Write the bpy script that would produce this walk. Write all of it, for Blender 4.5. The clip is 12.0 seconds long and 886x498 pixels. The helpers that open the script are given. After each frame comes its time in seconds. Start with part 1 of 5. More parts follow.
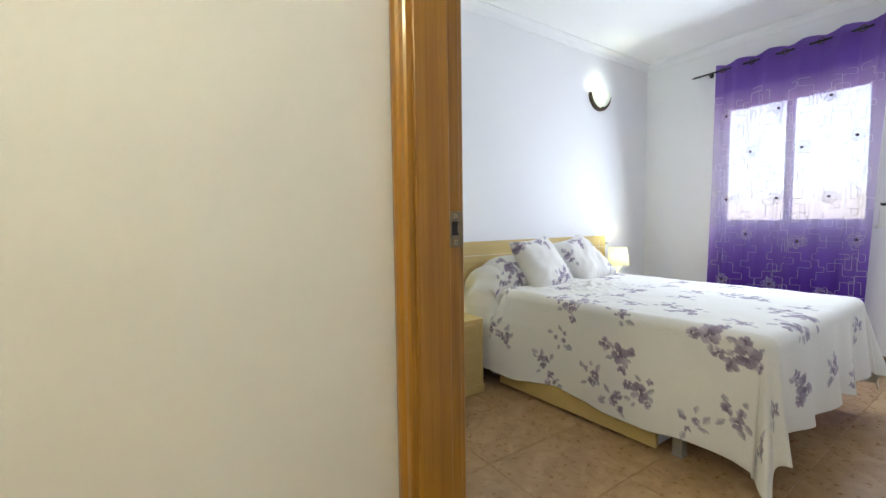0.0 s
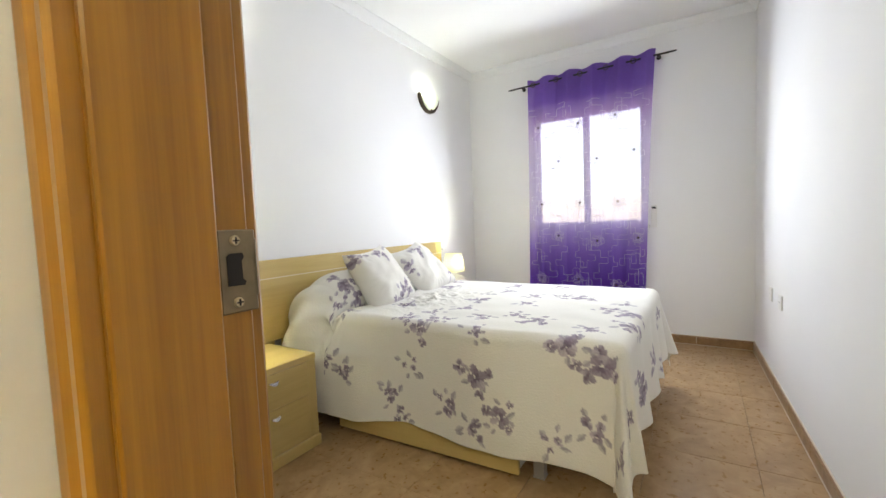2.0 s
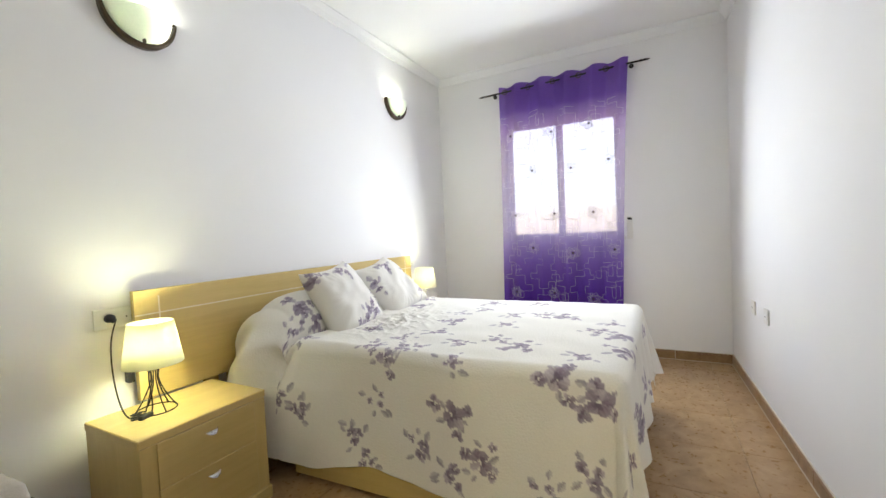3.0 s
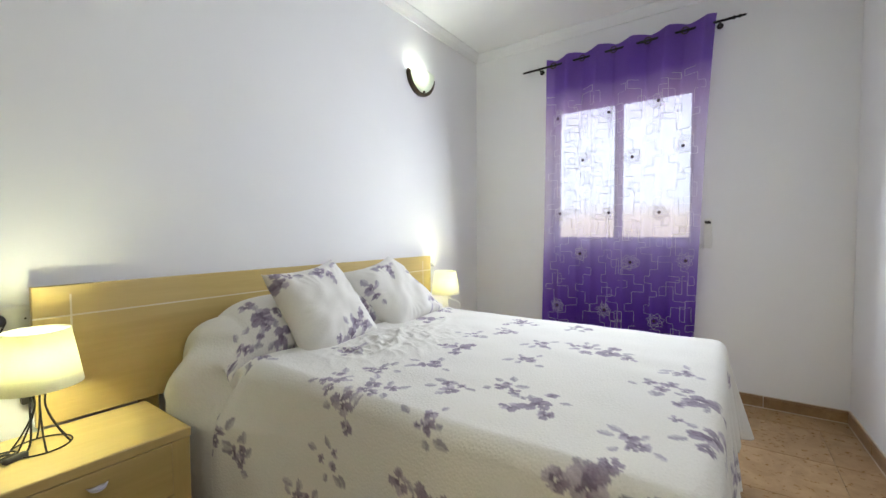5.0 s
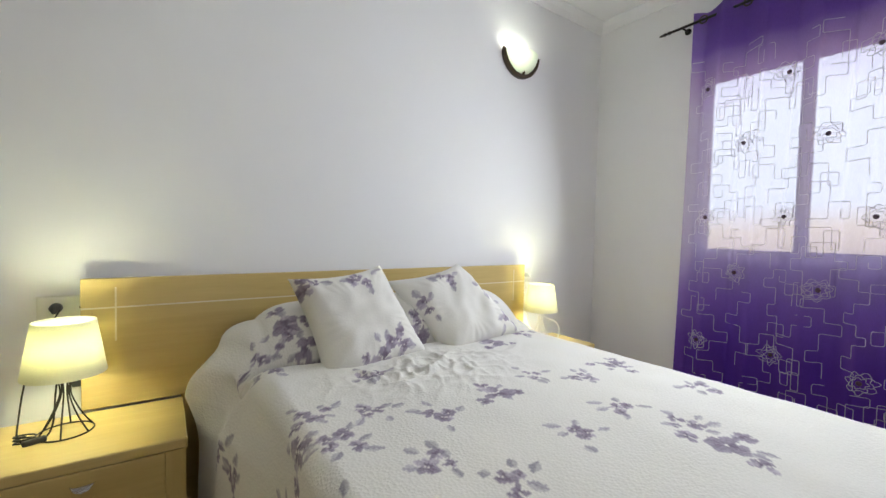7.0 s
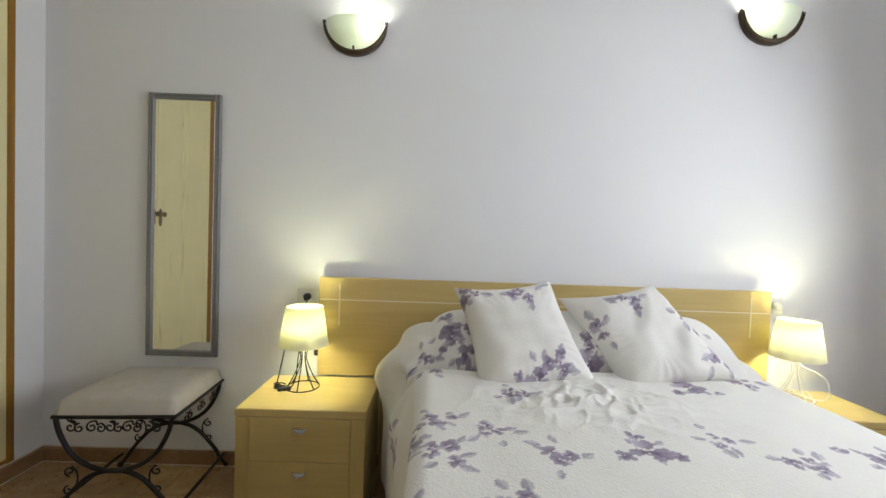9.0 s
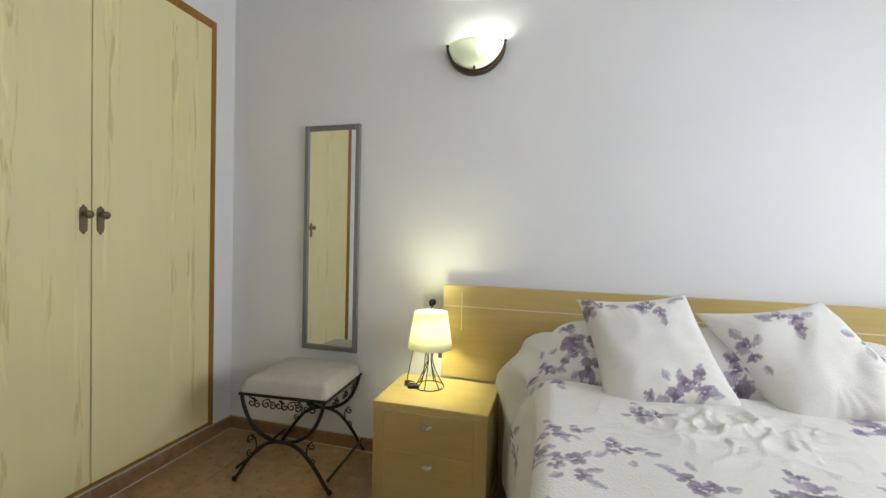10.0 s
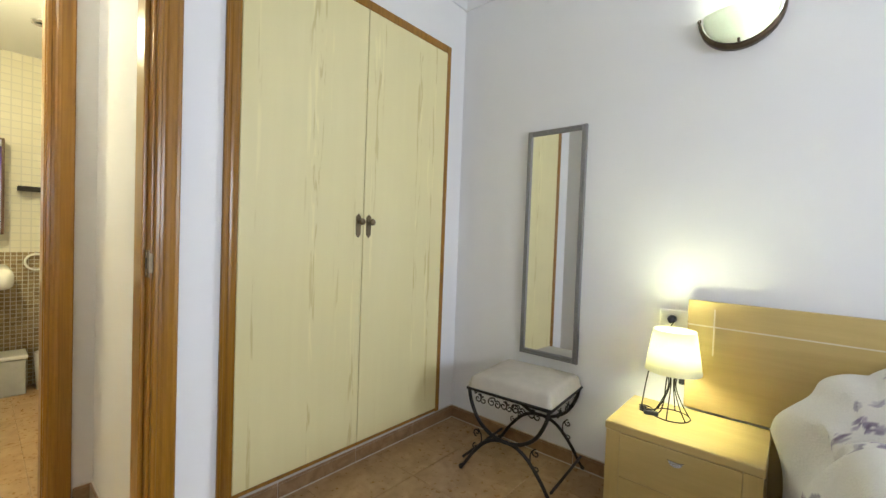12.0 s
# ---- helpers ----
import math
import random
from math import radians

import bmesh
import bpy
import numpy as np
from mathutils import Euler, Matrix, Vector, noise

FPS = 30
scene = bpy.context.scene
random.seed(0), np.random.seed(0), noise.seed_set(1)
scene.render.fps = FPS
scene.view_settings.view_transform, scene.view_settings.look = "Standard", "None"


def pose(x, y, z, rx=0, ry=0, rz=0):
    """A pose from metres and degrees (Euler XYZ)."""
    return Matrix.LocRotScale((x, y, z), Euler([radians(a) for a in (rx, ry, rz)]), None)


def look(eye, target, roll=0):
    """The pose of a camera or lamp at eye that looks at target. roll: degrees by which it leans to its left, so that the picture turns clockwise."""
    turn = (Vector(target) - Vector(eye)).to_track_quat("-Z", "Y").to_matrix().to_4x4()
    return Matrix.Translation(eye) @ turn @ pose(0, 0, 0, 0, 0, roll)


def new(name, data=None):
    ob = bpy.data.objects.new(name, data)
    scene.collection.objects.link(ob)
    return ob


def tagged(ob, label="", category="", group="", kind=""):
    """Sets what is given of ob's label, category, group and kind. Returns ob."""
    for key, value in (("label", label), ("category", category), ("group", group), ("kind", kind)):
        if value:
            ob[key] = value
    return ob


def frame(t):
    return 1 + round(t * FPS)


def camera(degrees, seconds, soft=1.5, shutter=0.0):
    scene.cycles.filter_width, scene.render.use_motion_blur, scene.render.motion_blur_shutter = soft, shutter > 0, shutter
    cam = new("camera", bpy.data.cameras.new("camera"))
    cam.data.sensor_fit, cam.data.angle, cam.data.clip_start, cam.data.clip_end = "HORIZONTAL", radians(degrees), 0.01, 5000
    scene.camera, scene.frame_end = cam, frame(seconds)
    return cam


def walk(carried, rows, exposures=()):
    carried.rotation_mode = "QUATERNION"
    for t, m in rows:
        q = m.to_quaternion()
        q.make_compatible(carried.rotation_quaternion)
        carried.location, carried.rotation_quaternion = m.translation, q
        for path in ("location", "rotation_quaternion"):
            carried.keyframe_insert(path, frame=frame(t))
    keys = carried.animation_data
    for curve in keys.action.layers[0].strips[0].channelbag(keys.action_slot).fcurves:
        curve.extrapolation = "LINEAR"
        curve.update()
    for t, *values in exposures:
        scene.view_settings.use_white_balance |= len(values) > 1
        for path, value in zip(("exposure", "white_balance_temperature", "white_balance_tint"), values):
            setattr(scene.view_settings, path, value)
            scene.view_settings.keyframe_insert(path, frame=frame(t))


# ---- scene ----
cam = camera(94.7, 12.0)
PATH = [
    (0, (0.045, -0.004, 1.045), (1.163, 1.65, 0.915), -0.8),
    (0.5, (0.101, 0.061, 1.058), (1.422, 1.556, 0.916), -1.3),
    (1, (0.178, 0.132, 1.061), (1.651, 1.476, 0.909), -1.8),
    (1.5, (0.234, 0.192, 1.056), (1.823, 1.398, 0.911), -2.1),
    (2, (0.305, 0.301, 1.063), (1.992, 1.368, 0.94), -2.3),
    (2.5, (0.369, 0.384, 1.077), (2.109, 1.365, 0.98), -2.5),
    (3, (0.492, 0.423, 1.077), (2.258, 1.359, 1.001), -2.7),
    (5, (1.044, 0.515, 1.066), (2.68, 1.663, 0.989), -0.3),
    (5.5, (1.163, 0.531, 1.062), (2.703, 1.804, 0.976), 0.2),
    (6, (1.322, 0.499, 1.071), (2.744, 1.904, 0.988), 0.5),
    (6.5, (1.454, 0.495, 1.077), (2.751, 2.016, 1.003), 0.8),
    (8.5, (1.833, 0.462, 1.094), (2.161, 2.434, 1.022), 2.2),
    (9, (1.863, 0.438, 1.103), (1.889, 2.437, 1.044), 2.0),
    (9.5, (1.856, 0.409, 1.118), (1.6, 2.392, 1.064), 1.8),
    (10, (1.845, 0.382, 1.122), (1.32, 2.311, 1.074), 1.4),
    (10.5, (1.83, 0.373, 1.121), (1.069, 2.222, 1.076), 1.3),
    (11, (1.796, 0.357, 1.125), (0.831, 2.108, 1.076), 1.5),
    (11.5, (1.756, 0.355, 1.117), (0.596, 1.983, 1.069), 1.7),
    (12, (1.666, 0.338, 1.119), (0.356, 1.848, 1.067), 2.1),
]
EXPOSURES = [(0.0, 2.26, 5850, 4), (0.5, 2.36, 6300, 4), (2.0, 2.42, 6450, 4), (3.2, 2.27, 6450, 4), (5.0, 1.98, 6250, 4), (6.5, 1.76, 6350, 4), (8.5, 1.83, 6400, 4), (9.5, 1.88, 6400, 4), (11.0, 2.22, 6300, 4), (12.0, 2.38, 6150, 4)]
walk(cam, [(t, look(eye, target, roll)) for t, eye, target, roll in PATH], EXPOSURES)

# ---- world and light ----
world = bpy.data.worlds.new("world")
scene.world = world
world.use_nodes = True
wn = world.node_tree.nodes
sky = wn.new("ShaderNodeTexSky")
sky.sky_type, sky.sun_disc = "NISHITA", False
sky.sun_elevation, sky.sun_rotation = radians(42), radians(250)
world.node_tree.links.new(sky.outputs[0], wn["Background"].inputs[0])
wn["Background"].inputs[1].default_value = 0.12

sun = new("sun", bpy.data.lights.new("sun", "SUN"))
sun.data.energy, sun.data.angle, sun.data.color = 2.5, radians(0.5), (1.0, 0.95, 0.88)
sun.matrix_world = look((-20, -8, 20), (0, 0, 0))


def lamp_light(name, where, watts, colour, radius):
    ob = new(name, bpy.data.lights.new(name, "POINT"))
    ob.data.energy, ob.data.color, ob.data.shadow_soft_size = watts, colour, radius
    ob.location = where
    return ob


SCONCE_WATTS, LAMP_WATTS, HALL_WATTS, BATH_WATTS = 0.52, 1.5, 3.5, 7.0
WINDOW_WATTS = 6.6
WARM, YELLOW = (0.97, 1.0, 0.90), (0.99, 0.97, 0.66)

# added fill lamp on the room side of the curtain, standing in for skylight
window_fill = new("window_fill", bpy.data.lights.new("window_fill", "AREA"))
window_fill.data.shape, window_fill.data.size, window_fill.data.size_y = "RECTANGLE", 0.95, 0.80
window_fill.data.energy, window_fill.data.color = WINDOW_WATTS, (0.90, 0.915, 1.0)
window_fill.matrix_world = look((3.95, 1.13, 1.45), (1.95, 1.13, 1.15))
window_fill.data.spread = radians(164)

# ---- materials ----


def material(name, rough=0.5, metal=0.0, spec=0.5):
    m = bpy.data.materials.new(name)
    m.use_nodes = True
    b = m.node_tree.nodes["Principled BSDF"]
    b.inputs["Roughness"].default_value, b.inputs["Metallic"].default_value = rough, metal
    b.inputs["Specular IOR Level"].default_value = spec
    return m, m.node_tree, b


def node(tree, kind, **inputs):
    n = tree.nodes.new(kind)
    for key, value in inputs.items():
        n.inputs[key.replace("_", " ")].default_value = value
    return n


def coords(tree, scale=(1, 1, 1), kind="Object"):
    tc, mp = tree.nodes.new("ShaderNodeTexCoord"), tree.nodes.new("ShaderNodeMapping")
    mp.inputs["Scale"].default_value = scale
    tree.links.new(tc.outputs[kind], mp.inputs["Vector"])
    return mp.outputs[0]


def ramp(tree, source, stops):
    r = tree.nodes.new("ShaderNodeValToRGB")
    el = r.color_ramp.elements
    while len(el) < len(stops):
        el.new(0.5)
    for e, (at, col) in zip(el, stops):
        e.position, e.color = at, (*col, 1)
    tree.links.new(source, r.inputs[0])
    return r.outputs[0]


def mixed(tree, a, b, factor, mode="MIX"):
    m = tree.nodes.new("ShaderNodeMix")
    m.data_type, m.blend_type = "RGBA", mode
    for socket, value in ((m.inputs[0], factor), (m.inputs[6], a), (m.inputs[7], b)):
        if isinstance(value, bpy.types.NodeSocket):
            tree.links.new(value, socket)
        elif isinstance(value, tuple):
            socket.default_value = (*value, 1)
        else:
            socket.default_value = value
    return m.outputs[2]


def bumped(tree, b, source, strength, distance=0.002):
    n = node(tree, "ShaderNodeBump", Strength=strength, Distance=distance)
    tree.links.new(source, n.inputs["Height"])
    tree.links.new(n.outputs[0], b.inputs["Normal"])


def plain(name, colour, rough=0.5, metal=0.0, grain=40.0, depth=0.12, bump=0.1, spec=0.5):
    """One colour with fine and coarse variation and a fine relief."""
    m, tree, b = material(name, rough, metal, spec)
    v = coords(tree)
    fine, coarse = node(tree, "ShaderNodeTexNoise", Scale=grain, Detail=5.0), node(tree, "ShaderNodeTexNoise", Scale=grain / 14, Detail=3.0)
    for n in (fine, coarse):
        tree.links.new(v, n.inputs["Vector"])
    lo = tuple(c * (1 - depth) for c in colour)
    hi = tuple(min(1, c * (1 + depth)) for c in colour)
    a = ramp(tree, fine.outputs[0], [(0.3, lo), (0.7, hi)])
    c = ramp(tree, coarse.outputs[0], [(0.3, lo), (0.7, hi)])
    tree.links.new(mixed(tree, a, c, 0.5), b.inputs["Base Color"])
    bumped(tree, b, fine.outputs[0], bump)
    return m


def wood(name, light, dark, rough=0.35, stretch=(14, 14, 0.7), contrast=1.0, coat=0.0, knots=0.0):
    """Long grain along the axis whose stretch is least."""
    m, tree, b = material(name, rough)
    v = coords(tree, stretch)
    warp = node(tree, "ShaderNodeTexNoise", Scale=1.6, Detail=3.0, Distortion=0.6)
    grain = node(tree, "ShaderNodeTexNoise", Scale=7.0, Detail=8.0, Roughness=0.65)
    tree.links.new(v, warp.inputs["Vector"])
    tree.links.new(v, grain.inputs["Vector"])
    shade = mixed(tree, warp.outputs[0], grain.outputs[0], 0.45)
    base = ramp(tree, shade, [(0.5 - 0.22 / contrast, dark), (0.5 + 0.16 / contrast, light)])
    if knots:
        columns = node(tree, "ShaderNodeTexNoise", Scale=1.0, Detail=2.0)
        tree.links.new(coords(tree, (1.5, 13, 0.25)), columns.inputs["Vector"])
        marks = node(tree, "ShaderNodeTexNoise", Scale=1.0, Detail=3.0, Distortion=0.8)
        tree.links.new(coords(tree, (2, 40, 3.8)), marks.inputs["Vector"])
        where = ramp(tree, columns.outputs[0], [(0.585, (0, 0, 0)), (0.625, (1, 1, 1))])
        flame = ramp(tree, marks.outputs[0], [(0.54, (0, 0, 0)), (0.60, (1, 1, 1))])
        pale = ramp(tree, marks.outputs[0], [(0.36, (1, 1, 1)), (0.44, (0, 0, 0))])
        dark_at, pale_at = mixed(tree, where, flame, 1.0, "MULTIPLY"), mixed(tree, where, pale, 1.0, "MULTIPLY")
        base = mixed(tree, base, tuple(c * k for c, k in zip(dark, (0.78, 0.72, 0.52))), mixed(tree, (0.0, 0.0, 0.0), dark_at, knots))
        base = mixed(tree, base, tuple(min(1, c * 1.12) for c in light), mixed(tree, (0.0, 0.0, 0.0), pale_at, knots))
    tree.links.new(base, b.inputs["Base Color"])
    b.inputs["Coat Weight"].default_value, b.inputs["Coat Roughness"].default_value = coat, 0.12
    bumped(tree, b, grain.outputs[0], 0.06, 0.001)
    return m


def wall_paint(name, colour, relief=0.25):
    m, tree, b = material(name, 0.85, spec=0.25)
    v = coords(tree)
    fine, coarse = node(tree, "ShaderNodeTexNoise", Scale=180.0, Detail=4.0), node(tree, "ShaderNodeTexNoise", Scale=1.3, Detail=4.0)
    drops = node(tree, "ShaderNodeTexNoise", Scale=38.0, Detail=3.0)
    for n in (fine, coarse, drops):
        tree.links.new(v, n.inputs["Vector"])
    tree.links.new(ramp(tree, coarse.outputs[0], [(0.3, tuple(c * 0.965 for c in colour)), (0.7, colour)]), b.inputs["Base Color"])
    bumped(tree, b, mixed(tree, fine.outputs[0], drops.outputs[0], 0.6), relief, 0.0015)
    return m


WHITE = wall_paint("white_wall_paint", (0.86, 0.855, 0.865))
CREAM = wall_paint("cream_wall_paint", (0.71, 0.685, 0.635), 0.35)
CEIL = wall_paint("ceiling_paint", (0.89, 0.89, 0.89), 0.1)
PLASTER = wall_paint("cornice_plaster", (0.84, 0.84, 0.85), 0.05)
PINE = wood("varnished_pine", (0.38, 0.18, 0.016), (0.19, 0.080, 0.006), 0.30, (26, 26, 0.7), 1.0, 0.22)
DOORWOOD = wood("pale_wardrobe_veneer", (0.87, 0.785, 0.44), (0.835, 0.745, 0.405), 0.30, (5, 5, 0.35), 1.0, 0.25, 0.65)
BEECH = wood("beech_veneer", (0.59, 0.45, 0.178), (0.50, 0.365, 0.13), 0.34, (0.9, 12, 12), 1.0, 0.2)
BEECH_V = wood("beech_veneer_upright", (0.59, 0.45, 0.178), (0.50, 0.365, 0.13), 0.34, (12, 12, 0.9), 1.0, 0.2)
BEECH_Y = wood("beech_veneer_lengthwise", (0.59, 0.45, 0.178), (0.50, 0.365, 0.13), 0.34, (12, 0.9, 12), 1.0, 0.2)
IRON = plain("black_wrought_iron", (0.022, 0.019, 0.018), 0.5, 0.5, 90, 0.3, 0.3)
BRONZE = plain("aged_bronze", (0.085, 0.062, 0.04), 0.42, 0.75, 120, 0.3, 0.3)
STEEL = plain("worn_steel", (0.21, 0.165, 0.10), 0.45, 0.7, 60, 0.35, 0.2)
OLD_BRASS = plain("aged_brass", (0.21, 0.16, 0.09), 0.38, 0.6, 120, 0.35, 0.3)
CHROME = plain("satin_chrome", (0.72, 0.72, 0.72), 0.25, 0.9, 90, 0.08, 0.05)
ALU = plain("grey_aluminium", (0.45, 0.45, 0.46), 0.4, 0.7, 90, 0.1, 0.05)
SILVER = plain("silver_inlay", (0.74, 0.67, 0.50), 0.3, 0.3, 90, 0.05, 0.05)
PLASTIC = plain("white_plastic", (0.78, 0.77, 0.74), 0.35, 0, 60, 0.03, 0.02)
BLACK = plain("black_rubber", (0.02, 0.02, 0.022), 0.5, 0, 60, 0.2, 0.05)
DARK = plain("dark_recess", (0.012, 0.01, 0.01), 0.8, 0, 60, 0.2, 0.05)
SCREW = plain("screw_metal", (0.55, 0.46, 0.3), 0.4, 0.8, 60, 0.2, 0.05)
MIRROR_FRAME = plain("grey_painted_frame", (0.23, 0.225, 0.22), 0.45, 0.1, 70, 0.15, 0.1)
UPHOLSTERY = plain("beige_upholstery", (0.52, 0.48, 0.41), 0.85, 0, 300, 0.1, 0.4)
CERAMIC = plain("white_ceramic", (0.82, 0.81, 0.78), 0.15, 0, 30, 0.03, 0.02)
ENAMEL = plain("white_lacquer", (0.80, 0.80, 0.79), 0.3, 0, 30, 0.04, 0.03)
GROUT = plain("brown_grout", (0.33, 0.23, 0.13), 0.9, 0, 120, 0.2, 0.3)
PALE_GROUT = plain("pale_joint_filler", (0.62, 0.56, 0.47), 0.8, 0, 120, 0.15, 0.2)
KICK = plain("pale_sealant_strip", (0.55, 0.52, 0.48), 0.6, 0, 60, 0.15, 0.1)
CORD = plain("silver_lilac_cord", (0.66, 0.60, 0.68), 0.5, 0.1, 200, 0.2, 0.2)
BEAD = plain("dark_plum_bead", (0.07, 0.03, 0.06), 0.3, 0, 200, 0.2, 0.1)
GREY_BOX = plain("grey_plastic_tub", (0.42, 0.43, 0.44), 0.5, 0, 30, 0.1, 0.05)


def tile_material(name, dark, mid, light, rough, scale):
    """Mottled brown glazed stoneware; each piece has its own cloud pattern."""
    m, tree, b = material(name, rough)
    tc = tree.nodes.new("ShaderNodeTexCoord")
    info = tree.nodes.new("ShaderNodeObjectInfo")
    shift = tree.nodes.new("ShaderNodeVectorMath")
    shift.operation = "MULTIPLY_ADD"
    comb = tree.nodes.new("ShaderNodeCombineXYZ")
    for k in range(3):
        tree.links.new(info.outputs["Random"], comb.inputs[k])
    shift.inputs[1].default_value = (37, 51, 23)
    tree.links.new(comb.outputs[0], shift.inputs[0])
    tree.links.new(tc.outputs["Object"], shift.inputs[2])
    cloud = node(tree, "ShaderNodeTexNoise", Scale=scale, Detail=4.0, Roughness=0.5, Distortion=1.6)
    speck = node(tree, "ShaderNodeTexNoise", Scale=scale * 6, Detail=2.5, Roughness=0.5)
    vein = node(tree, "ShaderNodeTexNoise", Scale=scale * 2.4, Detail=2.0, Distortion=1.8)
    for n in (cloud, speck, vein):
        tree.links.new(shift.outputs[0], n.inputs["Vector"])
    base = ramp(tree, cloud.outputs[0], [(0.28, dark), (0.5, mid), (0.72, light)])
    spots = ramp(tree, speck.outputs[0], [(0.35, dark), (0.65, light)])
    veins = ramp(tree, vein.outputs[0], [(0.50, (0, 0, 0)), (0.72, (1, 1, 1))])
    col = mixed(tree, base, spots, 0.16)
    col = mixed(tree, col, tuple(c * 1.25 for c in light), mixed(tree, (0.0, 0.0, 0.0), veins, 0.16))
    tree.links.new(col, b.inputs["Base Color"])
    r = ramp(tree, speck.outputs[0], [(0.3, (rough * 0.92,) * 3), (0.7, (rough * 1.1,) * 3)])
    tree.links.new(r, b.inputs["Roughness"])
    bumped(tree, b, speck.outputs[0], 0.05, 0.001)
    return m


FLOOR_TILE = tile_material("brown_mottled_floor_tile", (0.29, 0.172, 0.070), (0.37, 0.232, 0.108), (0.45, 0.302, 0.158), 0.29, 7.0)
BASE_TILE = tile_material("brown_skirting_tile", (0.20, 0.112, 0.05), (0.28, 0.165, 0.078), (0.36, 0.23, 0.12), 0.3, 10.0)


def cloth(name, attribute, rough=0.9, relief=0.7, puffs=135.0):
    """Matelasse cotton with the print held in a colour attribute."""
    m, tree, b = material(name, rough, spec=0.2)
    at = tree.nodes.new("ShaderNodeAttribute")
    at.attribute_name = attribute
    v = coords(tree, kind="Object")
    weave = node(tree, "ShaderNodeTexNoise", Scale=260.0, Detail=3.0)
    puff = node(tree, "ShaderNodeTexVoronoi", Scale=puffs)
    soft = node(tree, "ShaderNodeTexNoise", Scale=14.0, Detail=4.0)
    for n in (weave, puff, soft):
        tree.links.new(v, n.inputs["Vector"])
    tone = ramp(tree, weave.outputs[0], [(0.3, (0.93, 0.93, 0.93)), (0.7, (1, 1, 1))])
    tree.links.new(mixed(tree, at.outputs["Color"], tone, 1.0, "MULTIPLY"), b.inputs["Base Color"])
    bumped(tree, b, mixed(tree, puff.outputs["Distance"], soft.outputs[0], 0.5), relief, 0.0032)
    b.inputs["Sheen Weight"].default_value = 0.15
    return m


PRINTED = cloth("printed_matelasse_cotton", "print")
PRINTED_SOFT = cloth("printed_cushion_cotton", "print", 0.9, 0.22, 170.0)
MATTRESS = plain("white_mattress_ticking", (0.75, 0.74, 0.72), 0.9, 0, 150, 0.05, 0.2)


def curtain_material():
    """Sheer violet voile, dyed deep at heading and foot, pale in the middle; backlight painted in."""
    m = bpy.data.materials.new("violet_ombre_voile")
    m.use_nodes = True
    tree = m.node_tree
    tree.nodes.remove(tree.nodes["Principled BSDF"])
    out = tree.nodes["Material Output"]
    at = tree.nodes.new("ShaderNodeAttribute")
    at.attribute_name = "dye_glow"
    weave = node(tree, "ShaderNodeTexNoise", Scale=60.0, Detail=4.0)
    tree.links.new(coords(tree, (1, 6, 1)), weave.inputs["Vector"])
    tone = ramp(tree, weave.outputs[0], [(0.3, (0.9, 0.9, 0.9)), (0.7, (1, 1, 1))])
    colour = mixed(tree, at.outputs["Color"], tone, 1.0, "MULTIPLY")
    diffuse, trans, clear = (tree.nodes.new("ShaderNodeBsdf" + k) for k in ("Diffuse", "Translucent", "Transparent"))
    for n in (diffuse, trans):
        tree.links.new(colour, n.inputs[0])
    tree.links.new(mixed(tree, colour, (1.0, 1.0, 1.0), 0.7), clear.inputs[0])
    a, b2 = tree.nodes.new("ShaderNodeMixShader"), tree.nodes.new("ShaderNodeMixShader")
    a.inputs[0].default_value = 0.66
    tree.links.new(diffuse.outputs[0], a.inputs[1])
    tree.links.new(trans.outputs[0], a.inputs[2])
    tree.links.new(at.outputs["Alpha"], b2.inputs[0])
    tree.links.new(clear.outputs[0], b2.inputs[1])
    tree.links.new(a.outputs[0], b2.inputs[2])
    tree.links.new(b2.outputs[0], out.inputs[0])
    return m


VOILE = curtain_material()


def shade_material(name, colour, through_share=0.45):
    m = bpy.data.materials.new(name)
    m.use_nodes = True
    tree = m.node_tree
    tree.nodes.remove(tree.nodes["Principled BSDF"])
    weave = node(tree, "ShaderNodeTexNoise", Scale=160.0, Detail=3.0)
    tree.links.new(coords(tree, (1, 1, 3)), weave.inputs["Vector"])
    col = ramp(tree, weave.outputs[0], [(0.3, tuple(c * 0.93 for c in colour)), (0.7, colour)])
    d, t, mx = tree.nodes.new("ShaderNodeBsdfDiffuse"), tree.nodes.new("ShaderNodeBsdfTranslucent"), tree.nodes.new("ShaderNodeMixShader")
    tree.links.new(col, d.inputs[0])
    tree.links.new(col, t.inputs[0])
    mx.inputs[0].default_value = through_share
    tree.links.new(d.outputs[0], mx.inputs[1])
    tree.links.new(t.outputs[0], mx.inputs[2])
    tree.links.new(mx.outputs[0], tree.nodes["Material Output"].inputs[0])
    return m


SHADE = shade_material("cream_linen_shade", (0.88, 0.86, 0.66), 0.33)
ALABASTER = shade_material("frosted_glass_bowl", (0.86, 0.90, 0.80), 0.30)


def glowing(name, colour, strength):
    m = bpy.data.materials.new(name)
    m.use_nodes = True
    tree = m.node_tree
    b = tree.nodes["Principled BSDF"]
    b.inputs["Emission Color"].default_value, b.inputs["Emission Strength"].default_value = (*colour, 1), strength
    return m


BULB = glowing("lit_bulb", (1.0, 0.95, 0.8), 14.0)


